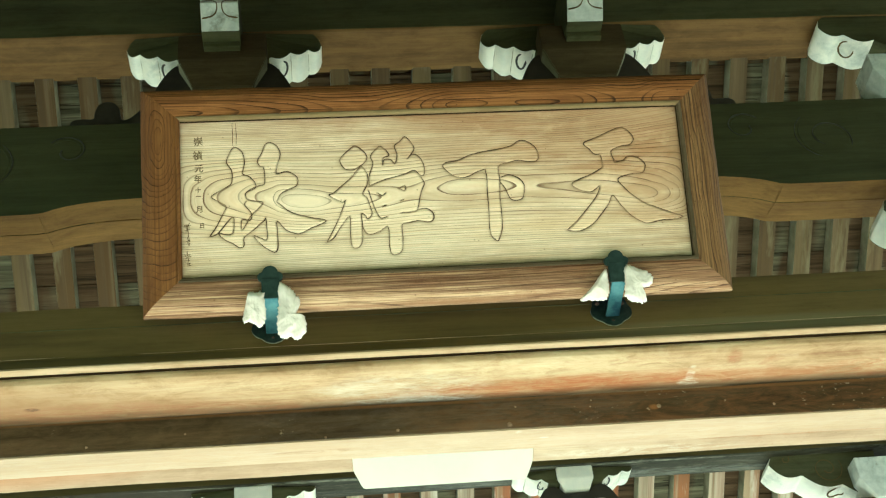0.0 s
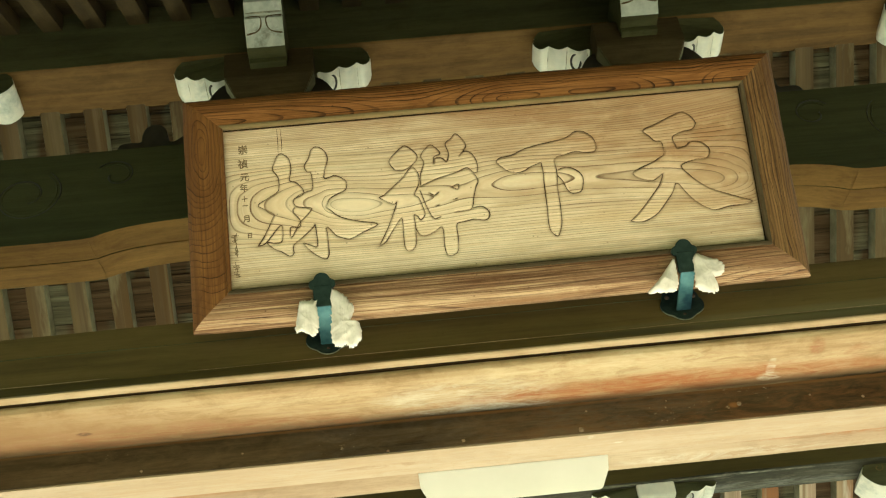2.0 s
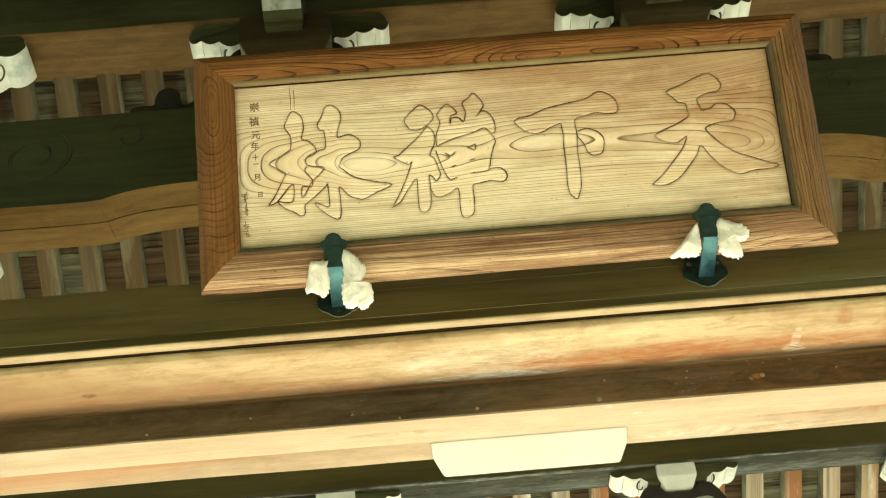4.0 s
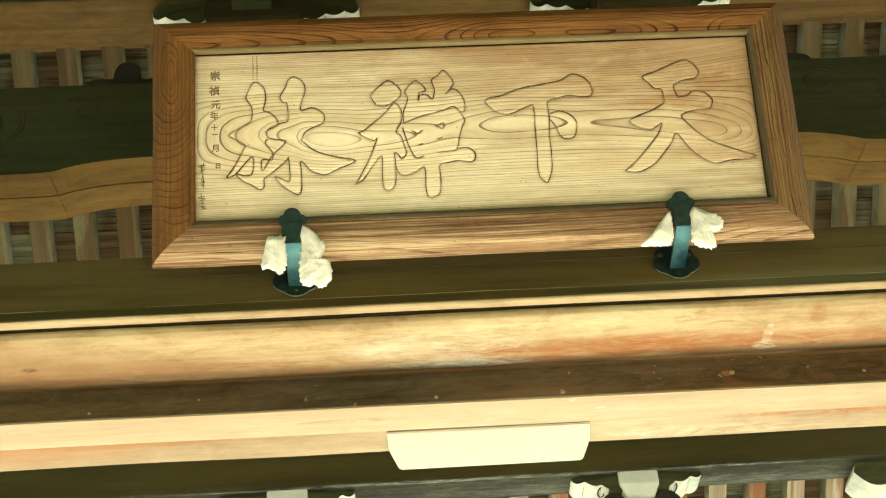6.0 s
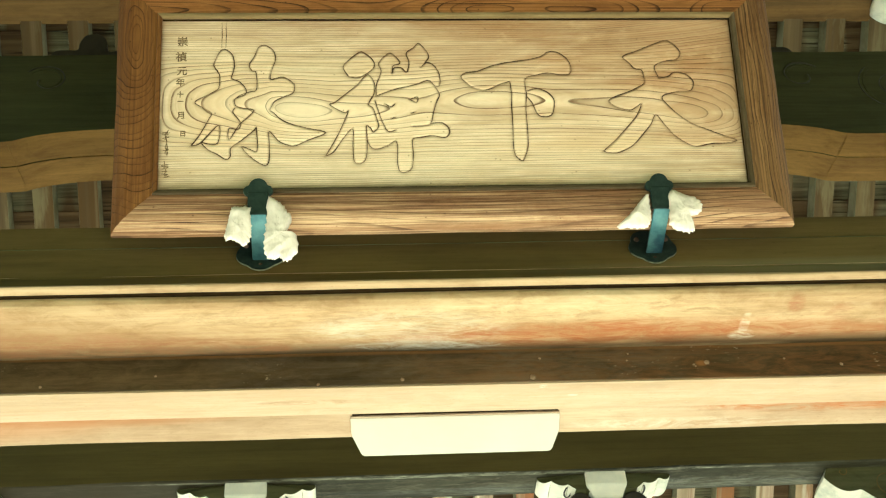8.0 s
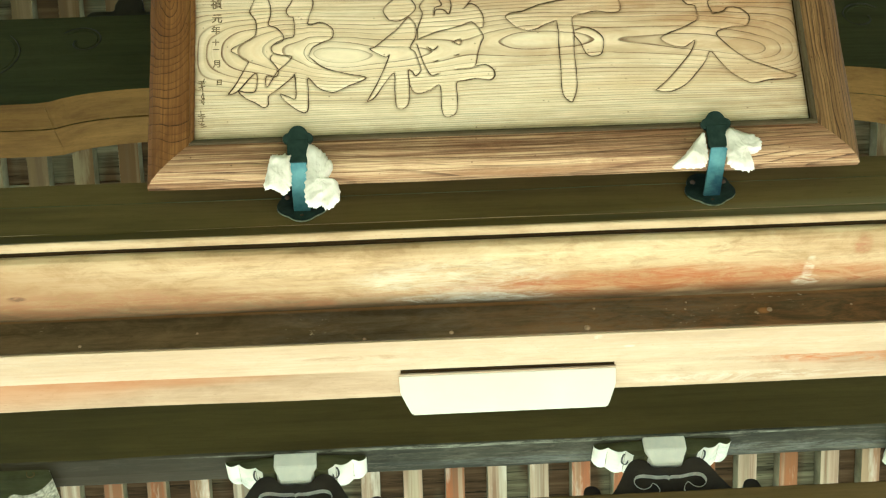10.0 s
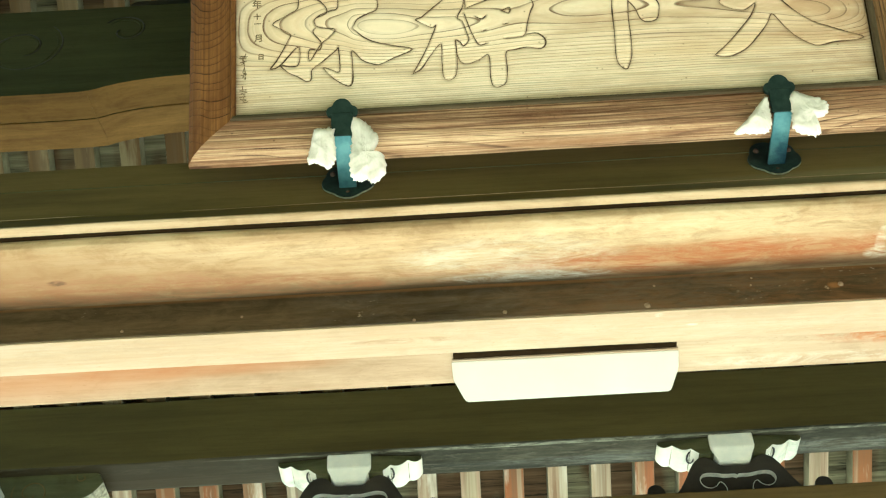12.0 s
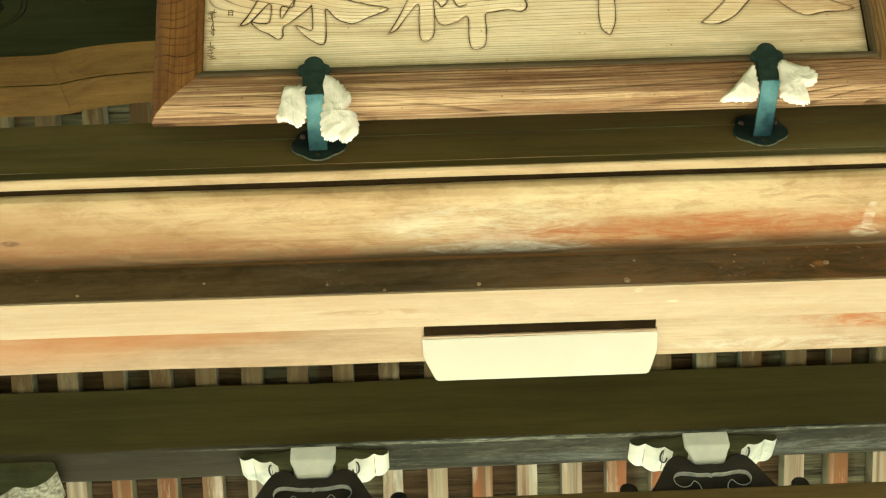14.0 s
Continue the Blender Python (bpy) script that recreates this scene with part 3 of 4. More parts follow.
def arch(x, y, z):
    """The tie beam's underside steps up past a crease and runs on as a shallow arch."""
    if z < 5.0 and abs(x) < 1.44:
        z += 0.060 * (1 - math.exp(-(1.44 - abs(x)) / 0.13))
    return x, y, z


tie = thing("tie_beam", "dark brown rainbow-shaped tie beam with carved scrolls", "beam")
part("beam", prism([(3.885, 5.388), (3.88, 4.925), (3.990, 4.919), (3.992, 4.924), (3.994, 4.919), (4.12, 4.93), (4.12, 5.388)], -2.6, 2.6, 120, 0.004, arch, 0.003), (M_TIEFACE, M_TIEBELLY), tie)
# underside takes the lit tone, the face keeps the shaded one
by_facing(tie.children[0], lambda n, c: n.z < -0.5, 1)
for side in (-1, 1):
    for cx, cz, r, turns, start in ((1.36, 5.245, 0.085, 0.95, 0.6), (1.70, 5.175, 0.145, 1.35, 2.2)):
        for inset in (0.0, 0.016):
            pts = []
            for i in range(46):
                a = i / 45 * turns * 2 * math.pi
                q = (r - inset) * (1 - 0.70 * i / 45)
                pts.append((side * (cx + q * math.cos(start + a)), 3.883, cz + q * math.sin(start + a)))
            part("carved_scroll", cord(bmesh.new(), pts, 0.0028, 1.0, uneven=0.6), M_TIEFACE if inset else M_STRUT, tie)
    line = []
    for k in range(11):
        x, y = side * (1.446 - 0.0022 * k), 3.886 + 0.0205 * k
        line.append((x, y, arch(x, y, 4.9252 - 0.006 * (1 - abs(y - 3.99) / 0.12))[2]))
    part("crease", cord(bmesh.new(), line, 0.0016), M_TIEBELLY, tie, "worn crease")

ridge = thing("ridge_beam", "smooth brown wooden ridge beam under the rafters", "beam")
part("beam", prism([(3.93, 6.52), (3.93, 5.972), (3.94, 5.966), (4.19, 5.975), (4.19, 6.52)], -3.1, 3.1, 50, 0.004, None, 0.003), (M_DARK, M_RIDGE), ridge)
# painted light: browner underside than face, as the floor lights it
by_facing(ridge.children[0], lambda n, c: n.z < -0.5, 1)


# ---- bracket sets: block, two carved noses, front nose ----
def nose_belly(f, length, depth, tip, bend, lobes, swell):
    """How far the carved belly hangs at the fraction f of the nose: rounded lobes that meet in sharp valleys."""
    drop = tip + (1 - tip) * (1 - f) ** bend
    return -depth * (drop + swell * (abs(math.sin((1 - f) ** 0.85 * lobes * math.pi)) - 0.5))


def nose_outline(length, depth, sx, tip=0.35, bend=0.57, lobes=4.0, swell=0.12):
    """A carved nose seen from the front: flat on top, a scalloped belly that climbs to the tip."""
    if bend == 1.0:
        pts = [(0, 0), (length * 0.99, 0), (length, -depth * tip * 0.4)]
    else:
        pts = [(0, 0), (length * 0.90, 0), (length * 0.965, -depth * tip * 0.3), (length, -depth * tip * 0.8)]
    for i in range(45):
        f = 0.985 - 0.985 * i / 44
        pts.append((length * f, min(-0.003, nose_belly(f, length, depth, tip, bend, lobes, swell))))
    return [(sx * x, z) for x, z in pts]


def spiral(cx, cz, r, y, turns, start, sx, radius):
    """A carved volute on an upright face."""
    pts = []
    for i in range(40):
        a, q = start + i / 39 * turns * 2 * math.pi, r * (1 - 0.78 * i / 39)
        pts.append((sx * (cx + q * math.cos(a)), y, cz + q * math.sin(a)))
    return cord(bmesh.new(), pts, radius, uneven=0.4)


def bearing(w, t, h, y0, y1, drop=0.0):
    """A bearing block: a box whose lower half narrows on all four sides."""
    bm = bmesh.new()
    inset = (w - t) * 0.8
    levels = [(w, 0.0, -0.002 - drop), (w, 0.0, -h * 0.56 - drop), (t, inset, -h - drop)]
    rings = [[bm.verts.new(p) for p in ((-a, y0 + k, z), (a, y0 + k, z), (a, y1, z), (-a, y1, z))] for a, k, z in levels]
    for a, b in zip(rings, rings[1:]):
        for i in range(4):
            bm.faces.new((a[i], a[(i + 1) % 4], b[(i + 1) % 4], b[i]))
    bm.faces.new(rings[0])
    bm.faces.new(rings[-1][::-1])
    bmesh.ops.recalc_face_normals(bm, faces=bm.faces)
    bmesh.ops.bevel(bm, geom=list(bm.edges), offset=0.003, segments=2, affect="EDGES", clamp_overlap=True)
    return bm


def bracket(x, y0, y1, top, block_w, block_h, taper, nose_l, nose_d, white_block, front):
    name = "bracket_set"
    b = thing(name, "bearing block with white-painted carved noses under a beam" if white_block else "dark bearing block with white-painted carved noses under a beam", "bracket", pose(x, 0, top), "brackets")
    h, w, t = block_h, block_w / 2, taper / 2
    ym = y0 - (0.0 if white_block else 0.10)
    blk = part("bearing_block", bearing(w, t, h, ym, y1, 0.0 if white_block else 0.12), M_WHITE if white_block else (M_BROWN, M_RAFTER_SIDE), b, "white-painted block" if white_block else "")
    if not white_block:
        # sloping lower sides get the paler tone in place of light
        by_facing(blk, lambda n, c: abs(n.x) > 0.4 and n.z < -0.2, 1)
    for sx in (-1, 1):
        root = w * 0.8 if white_block else t * 0.6
        ya = y0 + 0.018 if white_block else y0
        long = w * 0.8 + nose_l - root
        shape = (0.20, 1.0, 3.2, 0.16) if white_block else (0.35, 0.57, 4.4, 0.11)
        n = part("carved_nose", slab([(sx * root + a, c - 0.002) for a, c in nose_outline(long, nose_d, sx, *shape)], ya, y1, 0.003), (M_DARK, M_WHITE), b, "white-painted carved nose")
        bare = root + long * (0.30 if white_block else 0.34)
        by_facing(n, lambda q, c: abs(q.y) < 0.75 and q.z < 0.5 and abs(c.x) > bare, 1)
        reach = max(abs(v.co.x) for v in n.data.vertices)
        for v in n.data.vertices:
            f = max(0.0, abs(v.co.x) / reach - 0.6) / 0.4
            v.co.y = (y0 + y1) / 2 + (v.co.y - (y0 + y1) / 2) * (1 - (0.34 if white_block else 0.42) * f ** 2.5)
        # dark cords paint the shade in the valleys between the lobes
        for k in range(1, int(shape[2]) + 1):
            f = 1 - (k / shape[2]) ** (1 / 0.85)
            if f > 0.3:
                across = []
                for i in range(7):
                    p = max(0.0, f * long / (root + long) + root / (root + long) - 0.6) / 0.4
                    yy = (y0 + y1) / 2 + (ya + (y1 - ya) * (0.04 + 0.92 * i / 6) - (y0 + y1) / 2) * (1 - (0.34 if white_block else 0.42) * p ** 2.5)
                    across.append((sx * (root + long * f), yy, nose_belly(f, long, nose_d, *shape) - 0.0025))
                part("carved_groove", cord(bmesh.new(), across, 0.0022, uneven=0.6), M_DIRTY, n)
        # the eye: a hooked groove near the root
        eye = []
        for i in range(15):
            a = -0.45 * math.pi + i / 14 * 1.5 * math.pi
            f = (0.42 if white_block else 0.50) + 0.055 * math.cos(a)
            eye.append((sx * (root + long * f), ya + (y1 - ya) * (0.36 + 0.25 * math.sin(a)), nose_belly(f, long, nose_d, *shape) - 0.003))
        part("carved_eye", cord(bmesh.new(), eye, 0.004 if white_block else 0.0055, 0.7), M_STRUT, n)
    if front:
        f = [(y0 + 0.06, 0.03), (3.55, 0.03), (3.60, 0.0), (3.635, -0.03), (3.625, -0.055), (3.665, -0.10), (3.655, -0.125), (3.70, -0.165), (3.74, -0.20), (y0 + 0.06, -0.20)]
        n = part("front_nose", prism(f, -0.078, 0.078, 1, 0.004), (M_DARK, M_GREYED), b, "greyed white-painted carved nose facing out")
        by_facing(n, lambda q, c: abs(q.x) < 0.7 and c.y < 3.745, 1)
        def face(z):
            for (ya, za), (yb, zb) in zip(f[2:], f[3:]):
                if zb <= z <= za:
                    return ya + (yb - ya) * (za - z) / (za - zb) - 0.0015
            return 3.62
        for sx in (-1, 1):
            curve = smooth_line([(0.074, -0.108), (0.045, -0.104), (0.020, -0.112), (0.010, -0.132), (0.016, -0.152), (0.036, -0.163), (0.074, -0.168)], False, 4)
            part("carved_eye", cord(bmesh.new(), [(sx * a, face(c), c) for a, c in curve], 0.0030, uneven=0.8), M_FASCIA, n)
        for z in (-0.024, -0.090):
            part("carved_band", cord(bmesh.new(), [(a, face(z), z) for a in (-0.074, -0.05, -0.025, 0.0, 0.025, 0.05, 0.074)], 0.004, uneven=0.9), M_DIRTY, n)
        part("lower_arm", box(-0.075, 0.075, 3.80, y0 + 0.06, -0.228, -0.2, 0.004), M_DARK, b)
    return b


for x in (-0.765, 0.765):
    bracket(x, 3.93, 4.10, 5.966, 0.365, 0.27, 0.25, 0.27, 0.20, False, True)
for x in (-0.755, 0.78):
    bracket(x, 5.595, 5.77, 4.676, 0.175, 0.118, 0.122, 0.222, 0.09, True, False)
for sx in (-1, 1):
    for y0, y1, z, tip, length in ((3.93, 4.10, 5.966, 1.88, 0.38), (3.87, 4.05, 4.83, 1.80, 0.45), (5.635, 5.80, 4.698, 1.75, 0.55)):
        corner = thing("post_bracket", "large white-painted carved nose bracket on a gate post", "bracket", pose(sx * (tip + length) + (0.04 if sx < 0 and z > 5.5 else 0.0), 0, z), "brackets")
        depth = 0.21 if y0 != 5.635 else 0.27
        n = part("carved_nose", slab([(a, c - 0.002) for a, c in nose_outline(length, depth, -sx, *((0.3, 0.8, 3.0, 0.13) if y0 == 5.635 else (0.4, 0.7, 3.0, 0.13)))], y0, y1, 0.004), (M_DARK, M_DIRTY if y0 == 5.635 and sx < 0 else M_WHITE), corner, "white-painted carved nose")
        bare = length - 0.235 if z > 5.5 else -1.0
        by_facing(n, lambda q, c: abs(q.y) < 0.75 and q.z < 0.5 and abs(c.x) > bare, 1)
        for cx, cz, r, turns in () if z > 5.5 else ((length * 0.48, -depth * 0.38, depth * 0.30, 1.5), (length * 0.84, -depth * 0.15, depth * 0.09, 0.8)):
            part("carved_scroll", spiral(cx, cz, r, y0 - 0.001, turns, 2.6, -sx, 0.0024), M_FASCIA, n)
        eye = []
        for i in range(15):
            a = -0.45 * math.pi + i / 14 * 1.5 * math.pi
            g = (0.66 if z > 5.5 else 0.42) + 0.07 * math.cos(a)
            eye.append((-sx * length * g, y0 + (y1 - y0) * (0.40 + 0.26 * math.sin(a)), nose_belly(g, length, depth, *((0.3, 0.8, 3.0, 0.13) if y0 == 5.635 else (0.4, 0.7, 3.0, 0.13))) - 0.004))
        part("carved_eye", cord(bmesh.new(), eye, 0.0045, 0.7), M_FASCIA, n)
        if z > 5.5:
            part("bearing_block", slab([(-sx * a, c) for a, c in ((-0.1, -0.38), (0.285, -0.38), (0.285, -0.47), (0.235, -0.595), (-0.05, -0.595), (-0.1, -0.47))][::sx], y0 - 0.12, y0 + 0.05, 0.005), M_GREYED, corner, "greyed white-painted block")
        else:
            part("bearing_block", slab([(-0.16, -depth * 0.4), (0.16, -depth * 0.4), (0.16, -depth * 0.8), (0.1, -depth * 1.2), (-0.1, -depth * 1.2), (-0.16, -depth * 0.8)], y0 - 0.1, y0 + 0.05, 0.005), M_GREYED, corner, "greyed white-painted block")


# ---- frog-leg struts ----
def sunk_plate(outer, inner, y0, y1, depth):
    """A plate (x, z) with a recess of the given depth cut into its front; its walls and rim take the second material."""
    bm = bmesh.new()

    def loop(points, y):
        return [bm.verts.new((a, y, c)) for a, c in points]

    def ring(a, b, index):
        for i in range(len(a)):
            j = (i + 1) % len(a)
            bm.faces.new((a[i], a[j], b[j], b[i])).material_index = index

    front, back = loop(outer, y0), loop(outer, y1)
    rim, floor_loop = loop(inner, y0), loop(inner, y0 + depth)
    ring(front, back, 0)
    bm.faces.new(back)
    ring(rim, floor_loop, 1)
    bm.faces.new(floor_loop)
    edges = [bm.edges.get((a[i], a[(i + 1) % len(a)])) for a in (front, rim) for i in range(len(a))]
    bmesh.ops.triangle_fill(bm, edges=edges, use_beauty=True)
    bmesh.ops.recalc_face_normals(bm, faces=bm.faces)
    return bm


def strut(x, y0, y1, base, scale, tall, edge, label):
    s = thing("frog_leg_strut", label, "strut", pose(x, 0, base), "frog-leg struts")
    half = [(0.0, 0.118), (0.055, 0.118), (0.085, 0.14), (0.12, 0.15), (0.155, 0.14), (0.185, 0.11), (0.21, 0.075), (0.245, 0.036), (0.275, 0.018), (0.296, 0.020), (0.302, 0.044), (0.318, 0.058), (0.342, 0.061), (0.362, 0.054), (0.372, 0.036), (0.374, 0.021), (0.40, 0.021), (0.425, 0.020), (0.438, 0.013), (0.44, 0.0)]
    right = smooth_line(half, False, 3)
    out = [(a * scale, c * tall) for a, c in right] + [(-a * scale, c * tall) for a, c in right[::-1][:-1]]
    if not edge:
        part("strut", slab(out, y0, y1, 0.004), M_STRUT, s)
        return
    lobe = [(0.0, 0.106), (0.012, 0.113), (0.06, 0.113), (0.10, 0.119), (0.14, 0.123), (0.172, 0.115), (0.186, 0.092), (0.174, 0.066), (0.143, 0.054), (0.112, 0.062), (0.092, 0.080), (0.074, 0.070), (0.063, 0.048), (0.070, 0.028), (0.056, 0.014), (0.02, 0.010), (0.0, 0.010)]
    line = smooth_line(lobe, False, 3)
    hole = [(a * scale * 0.82, c) for a, c in line] + [(-a * scale * 0.82, c) for a, c in line[::-1][1:-1]]
    # cream recess walls paint the light that comes from below
    part("strut", sunk_plate(out, hole, y0, y1, 0.022), (M_STRUT, M_CREAM), s)
    for sx in (-1, 1):
        part("carved_rim", cord(bmesh.new(), [(sx * a * scale * 0.82, y0 - 0.001, c) for a, c in line], 0.0018), edge, s, "pale rim of the sunk scroll, its light put into the colour")


for x in (-0.755, 0.78):
    strut(x, 5.63, 5.71, 4.389, 0.98, 1.33, M_CREAM, "black frog-leg strut with pale carved scroll on the rear tie beam")
for x in (-0.765, 0.765):
    strut(x, 3.90, 4.04, 5.389, 1.38, 2.35, None, "dark frog-leg strut standing on the tie beam behind the name board")

# ---- rear beams ----
rear = thing("rear_beam", "dark rear purlin with blue-grey weathered underside", "beam")
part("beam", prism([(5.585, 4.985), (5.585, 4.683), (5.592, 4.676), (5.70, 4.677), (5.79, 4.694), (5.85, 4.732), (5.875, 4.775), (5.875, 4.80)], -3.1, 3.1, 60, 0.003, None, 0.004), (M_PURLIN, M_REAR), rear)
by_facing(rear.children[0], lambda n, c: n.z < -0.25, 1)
low = thing("rear_tie_beam", "dark brown rear tie beam below the frog-leg struts", "beam")
part("beam", box(-2.6, 2.6, 5.56, 5.74, 4.13, 4.388, 0.006, 40, 0.003), M_FASCIA, low)

# ---- roof: rafters and boards of both slopes ----
PITCH = math.atan(0.68)
STEP = 0.1864
roof = thing("roof", "gate roof with bare rafters and boards seen from below", "roof", kind="structure")


def slope(rear_side):
    """The axes of a slope: x runs down it, y along the gate, z out through the underside."""
    if rear_side:
        return Matrix.Translation((0, 4.06, 4.99 + 0.68 * 1.56)) @ Matrix.Rotation(math.pi / 2, 4, "Z") @ Matrix.Rotation(PITCH, 4, "Y")
    return Matrix.Translation((0, 4.06, 6.30)) @ Matrix.Rotation(-math.pi / 2, 4, "Z") @ Matrix.Rotation(math.atan(0.62), 4, "Y")


RAFTER_WIDTH, RAFTER_HEIGHT = 0.084, 0.085
for rear_side in (True, False):
    m, length = slope(rear_side), 3.15 if rear_side else 3.4
    me = None
    for k in range(-15, 19):
        x = -0.27 + STEP * k + (0 if rear_side else 0.05)
        # on the rear side the slope's own y is minus x
        place = m @ Matrix.Translation((0, -x if rear_side else x, 0))
        if me is None:
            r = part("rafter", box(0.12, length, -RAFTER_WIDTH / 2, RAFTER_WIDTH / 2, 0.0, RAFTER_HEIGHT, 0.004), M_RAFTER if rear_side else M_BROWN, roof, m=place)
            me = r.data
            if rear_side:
                # side faces get a paler colour that stands for light on them
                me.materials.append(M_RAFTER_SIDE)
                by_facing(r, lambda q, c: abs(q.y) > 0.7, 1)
        else:
            r = new("rafter", me)
            r.parent = roof
            r.matrix_basis = place
    me = None
    width = 0.19
    for i in range(int(length / width) + 1):
        place = m @ Matrix.Translation((i * width, 0, RAFTER_HEIGHT + 0.004)) @ Matrix.Rotation(radians(-2.0), 4, "Y") @ Matrix.Rotation(math.pi / 2, 4, "Z")
        if me is None:
            r = part("roof_board", box(-3.2, 3.2, -width - 0.012, 0.008, 0.004, 0.02, 0.002), M_BOARD if rear_side else M_BROWN, roof, m=place)
            me = r.data
        else:
            r = new("roof_board", me)
            r.parent = roof
            r.matrix_basis = place
    part("covering", box(-0.1, length + 0.05, -3.3, 3.3, RAFTER_HEIGHT + 0.05, RAFTER_HEIGHT + 0.2, 0.01), M_TILE, roof, "grey tiled covering", m)

part("ridge_cap", box(-3.3, 3.3, 3.8, 4.35, 6.5, 6.9, 0.02), M_TILE, roof, "grey tiled ridge")

# ---- name board ----
TILT_V = Vector((0, -0.42065, 0.90722))
TILT_N = Vector((0, -0.90722, -0.42065))
board_pose = Matrix.Translation((-0.004, 3.374, 4.517)) @ Matrix(((1, 0, 0), (0, TILT_V.y, TILT_N.y), (0, TILT_V.z, TILT_N.z))).to_4x4()
board = thing("name_board", "carved wooden temple name board leaning forward on iron hooks", "sign", board_pose)
HU, HV = 0.848, 0.269


def rail(width, half_inner, ends, material, m, label):
    """A moulded frame rail with mitred ends; x along it, y outwards from the panel, z towards the viewer."""
    prof = [(0.012, -0.02), (0.012, 0.009), (0.0, 0.0105), (0.0, 0.018), (0.004, 0.023), (0.011, 0.024), (0.015, 0.017), (0.022, 0.019), (width * 0.45, 0.021), (width * 0.70, 0.016), (width * 0.88, 0.002), (width - 0.004, -0.014), (width, -0.022), (width, -0.045), (0.012, -0.045)]

    def mitre(x, y, z):
        half = half_inner + ends[0 if x < 0 else 1] * y / width
        return x * half, y, z

    bm = prism(prof, -1, 1, 24, 0.0, mitre)
    for v in bm.verts:
        if abs(v.co.y - width) < 0.01:
            v.co.y += 0.003 * noise.noise((v.co.x * 7, 0.3, 2.0))
    return part("frame_rail", bm, material, board, label, m)


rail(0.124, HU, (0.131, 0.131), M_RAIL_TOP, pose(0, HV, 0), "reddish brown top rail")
rail(0.119, HU, (0.131, 0.131), M_RAIL_BOTTOM, pose(0, -HV, 0, 0, 0, 180), "pale bottom rail, its lit lower edge put into the colour")
rail(0.131, HV, (0.119, 0.124), M_RAIL_LEFT, pose(-HU, 0, 0, 0, 0, 90), "reddish brown side rail with arched grain")
rail(0.131, HV, (0.124, 0.119), M_RAIL_RIGHT, pose(HU, 0, 0, 0, 0, -90), "brown side rail with straight grain")

def bead(half_inner, material, m, label):
    """The thin moulding that runs round the panel on the inner edge of a rail."""
    prof = [(-0.0008, 0.009), (-0.0008, 0.0185), (0.0035, 0.0242), (0.0112, 0.0252), (0.0150, 0.0182), (0.0140, 0.010)]
    return part("bead", prism(prof, -1, 1, 12, 0.0, lambda x, y, z: (x * (half_inner + y), y, z)), material, board, label, m)


# one moulding: top bead paler, lower and right beads darker, shade put into colour
bead(HU, M_BEAD_TOP, pose(0, HV, 0), "pale olive bead under the top rail")
bead(HU, M_BEAD_LOW, pose(0, -HV, 0, 0, 0, 180), "dark bead over the bottom rail, its shade put into the colour")
bead(HV, M_BEAD_LOW, pose(HU, 0, 0, 0, 0, -90), "dark bead, its shade put into the colour")
for at, long, turn, deep, label in ((HV, HU, 0, 0.002, "dark joint under the top rail"), (HU, HV, -90, 0.0012, "")):
    m = pose(at, 0, 0, 0, 0, turn) if turn else pose(0, at, 0)
    part("joint", box(-long, long, -deep, 0.006, -0.01, 0.006, 0.0), M_SLOT, board, label, m)

# the four carved characters, each a set of outlined strokes (u, v) on the panel
STROKES = {}
STROKES["grove"] = []
STROKES["grove"].append([(-0.764, -0.128), (-0.741, -0.096), (-0.714, -0.044), (-0.708, -0.026), (-0.735, -0.008), (-0.755, 0.008), (-0.727, 0.027), (-0.695, 0.045), (-0.686, 0.059), (-0.686, 0.095), (-0.702, 0.124), (-0.695, 0.15), (-0.683, 0.172), (-0.669, 0.176), (-0.649, 0.158), (-0.643, 0.127), (-0.646, 0.105), (-0.65, 0.083), (-0.628, 0.072), (-0.61, 0.05), (-0.611, 0.032), (-0.641, 0.017), (-0.638, -0.004), (-0.618, -0.012), (-0.587, -0.018), (-0.602, -0.039), (-0.627, -0.063), (-0.656, -0.109), (-0.657, -0.076), (-0.631, -0.078), (-0.625, -0.056), (-0.646, -0.025), (-0.64, -0.011)])
STROKES["grove"].append([(-0.764, -0.128), (-0.737, -0.119), (-0.687, -0.065), (-0.687, -0.117), (-0.711, -0.123), (-0.735, -0.118), (-0.715, -0.141), (-0.689, -0.155), (-0.667, -0.17), (-0.653, -0.163), (-0.651, -0.136), (-0.622, -0.113), (-0.587, -0.083), (-0.579, -0.072)])
STROKES["grove"].append([(-0.579, -0.072), (-0.577, -0.143), (-0.598, -0.14), (-0.62, -0.131), (-0.607, -0.152), (-0.581, -0.176), (-0.554, -0.19), (-0.543, -0.175), (-0.542, -0.124), (-0.542, -0.086), (-0.516, -0.115), (-0.493, -0.127), (-0.469, -0.131), (-0.434, -0.115), (-0.381, -0.091), (-0.432, -0.077), (-0.479, -0.063), (-0.506, -0.05), (-0.527, -0.03), (-0.539, -0.018), (-0.535, -0.007), (-0.526, 0.009), (-0.502, 0.022), (-0.474, 0.035), (-0.469, 0.059), (-0.482, 0.075), (-0.506, 0.086), (-0.538, 0.079), (-0.535, 0.107), (-0.524, 0.144), (-0.531, 0.172), (-0.553, 0.189), (-0.573, 0.183), (-0.585, 0.153), (-0.6, 0.126), (-0.592, 0.107), (-0.58, 0.1), (-0.579, 0.048), (-0.598, 0.04), (-0.625, 0.029), (-0.641, 0.017)])
STROKES["zen"] = []
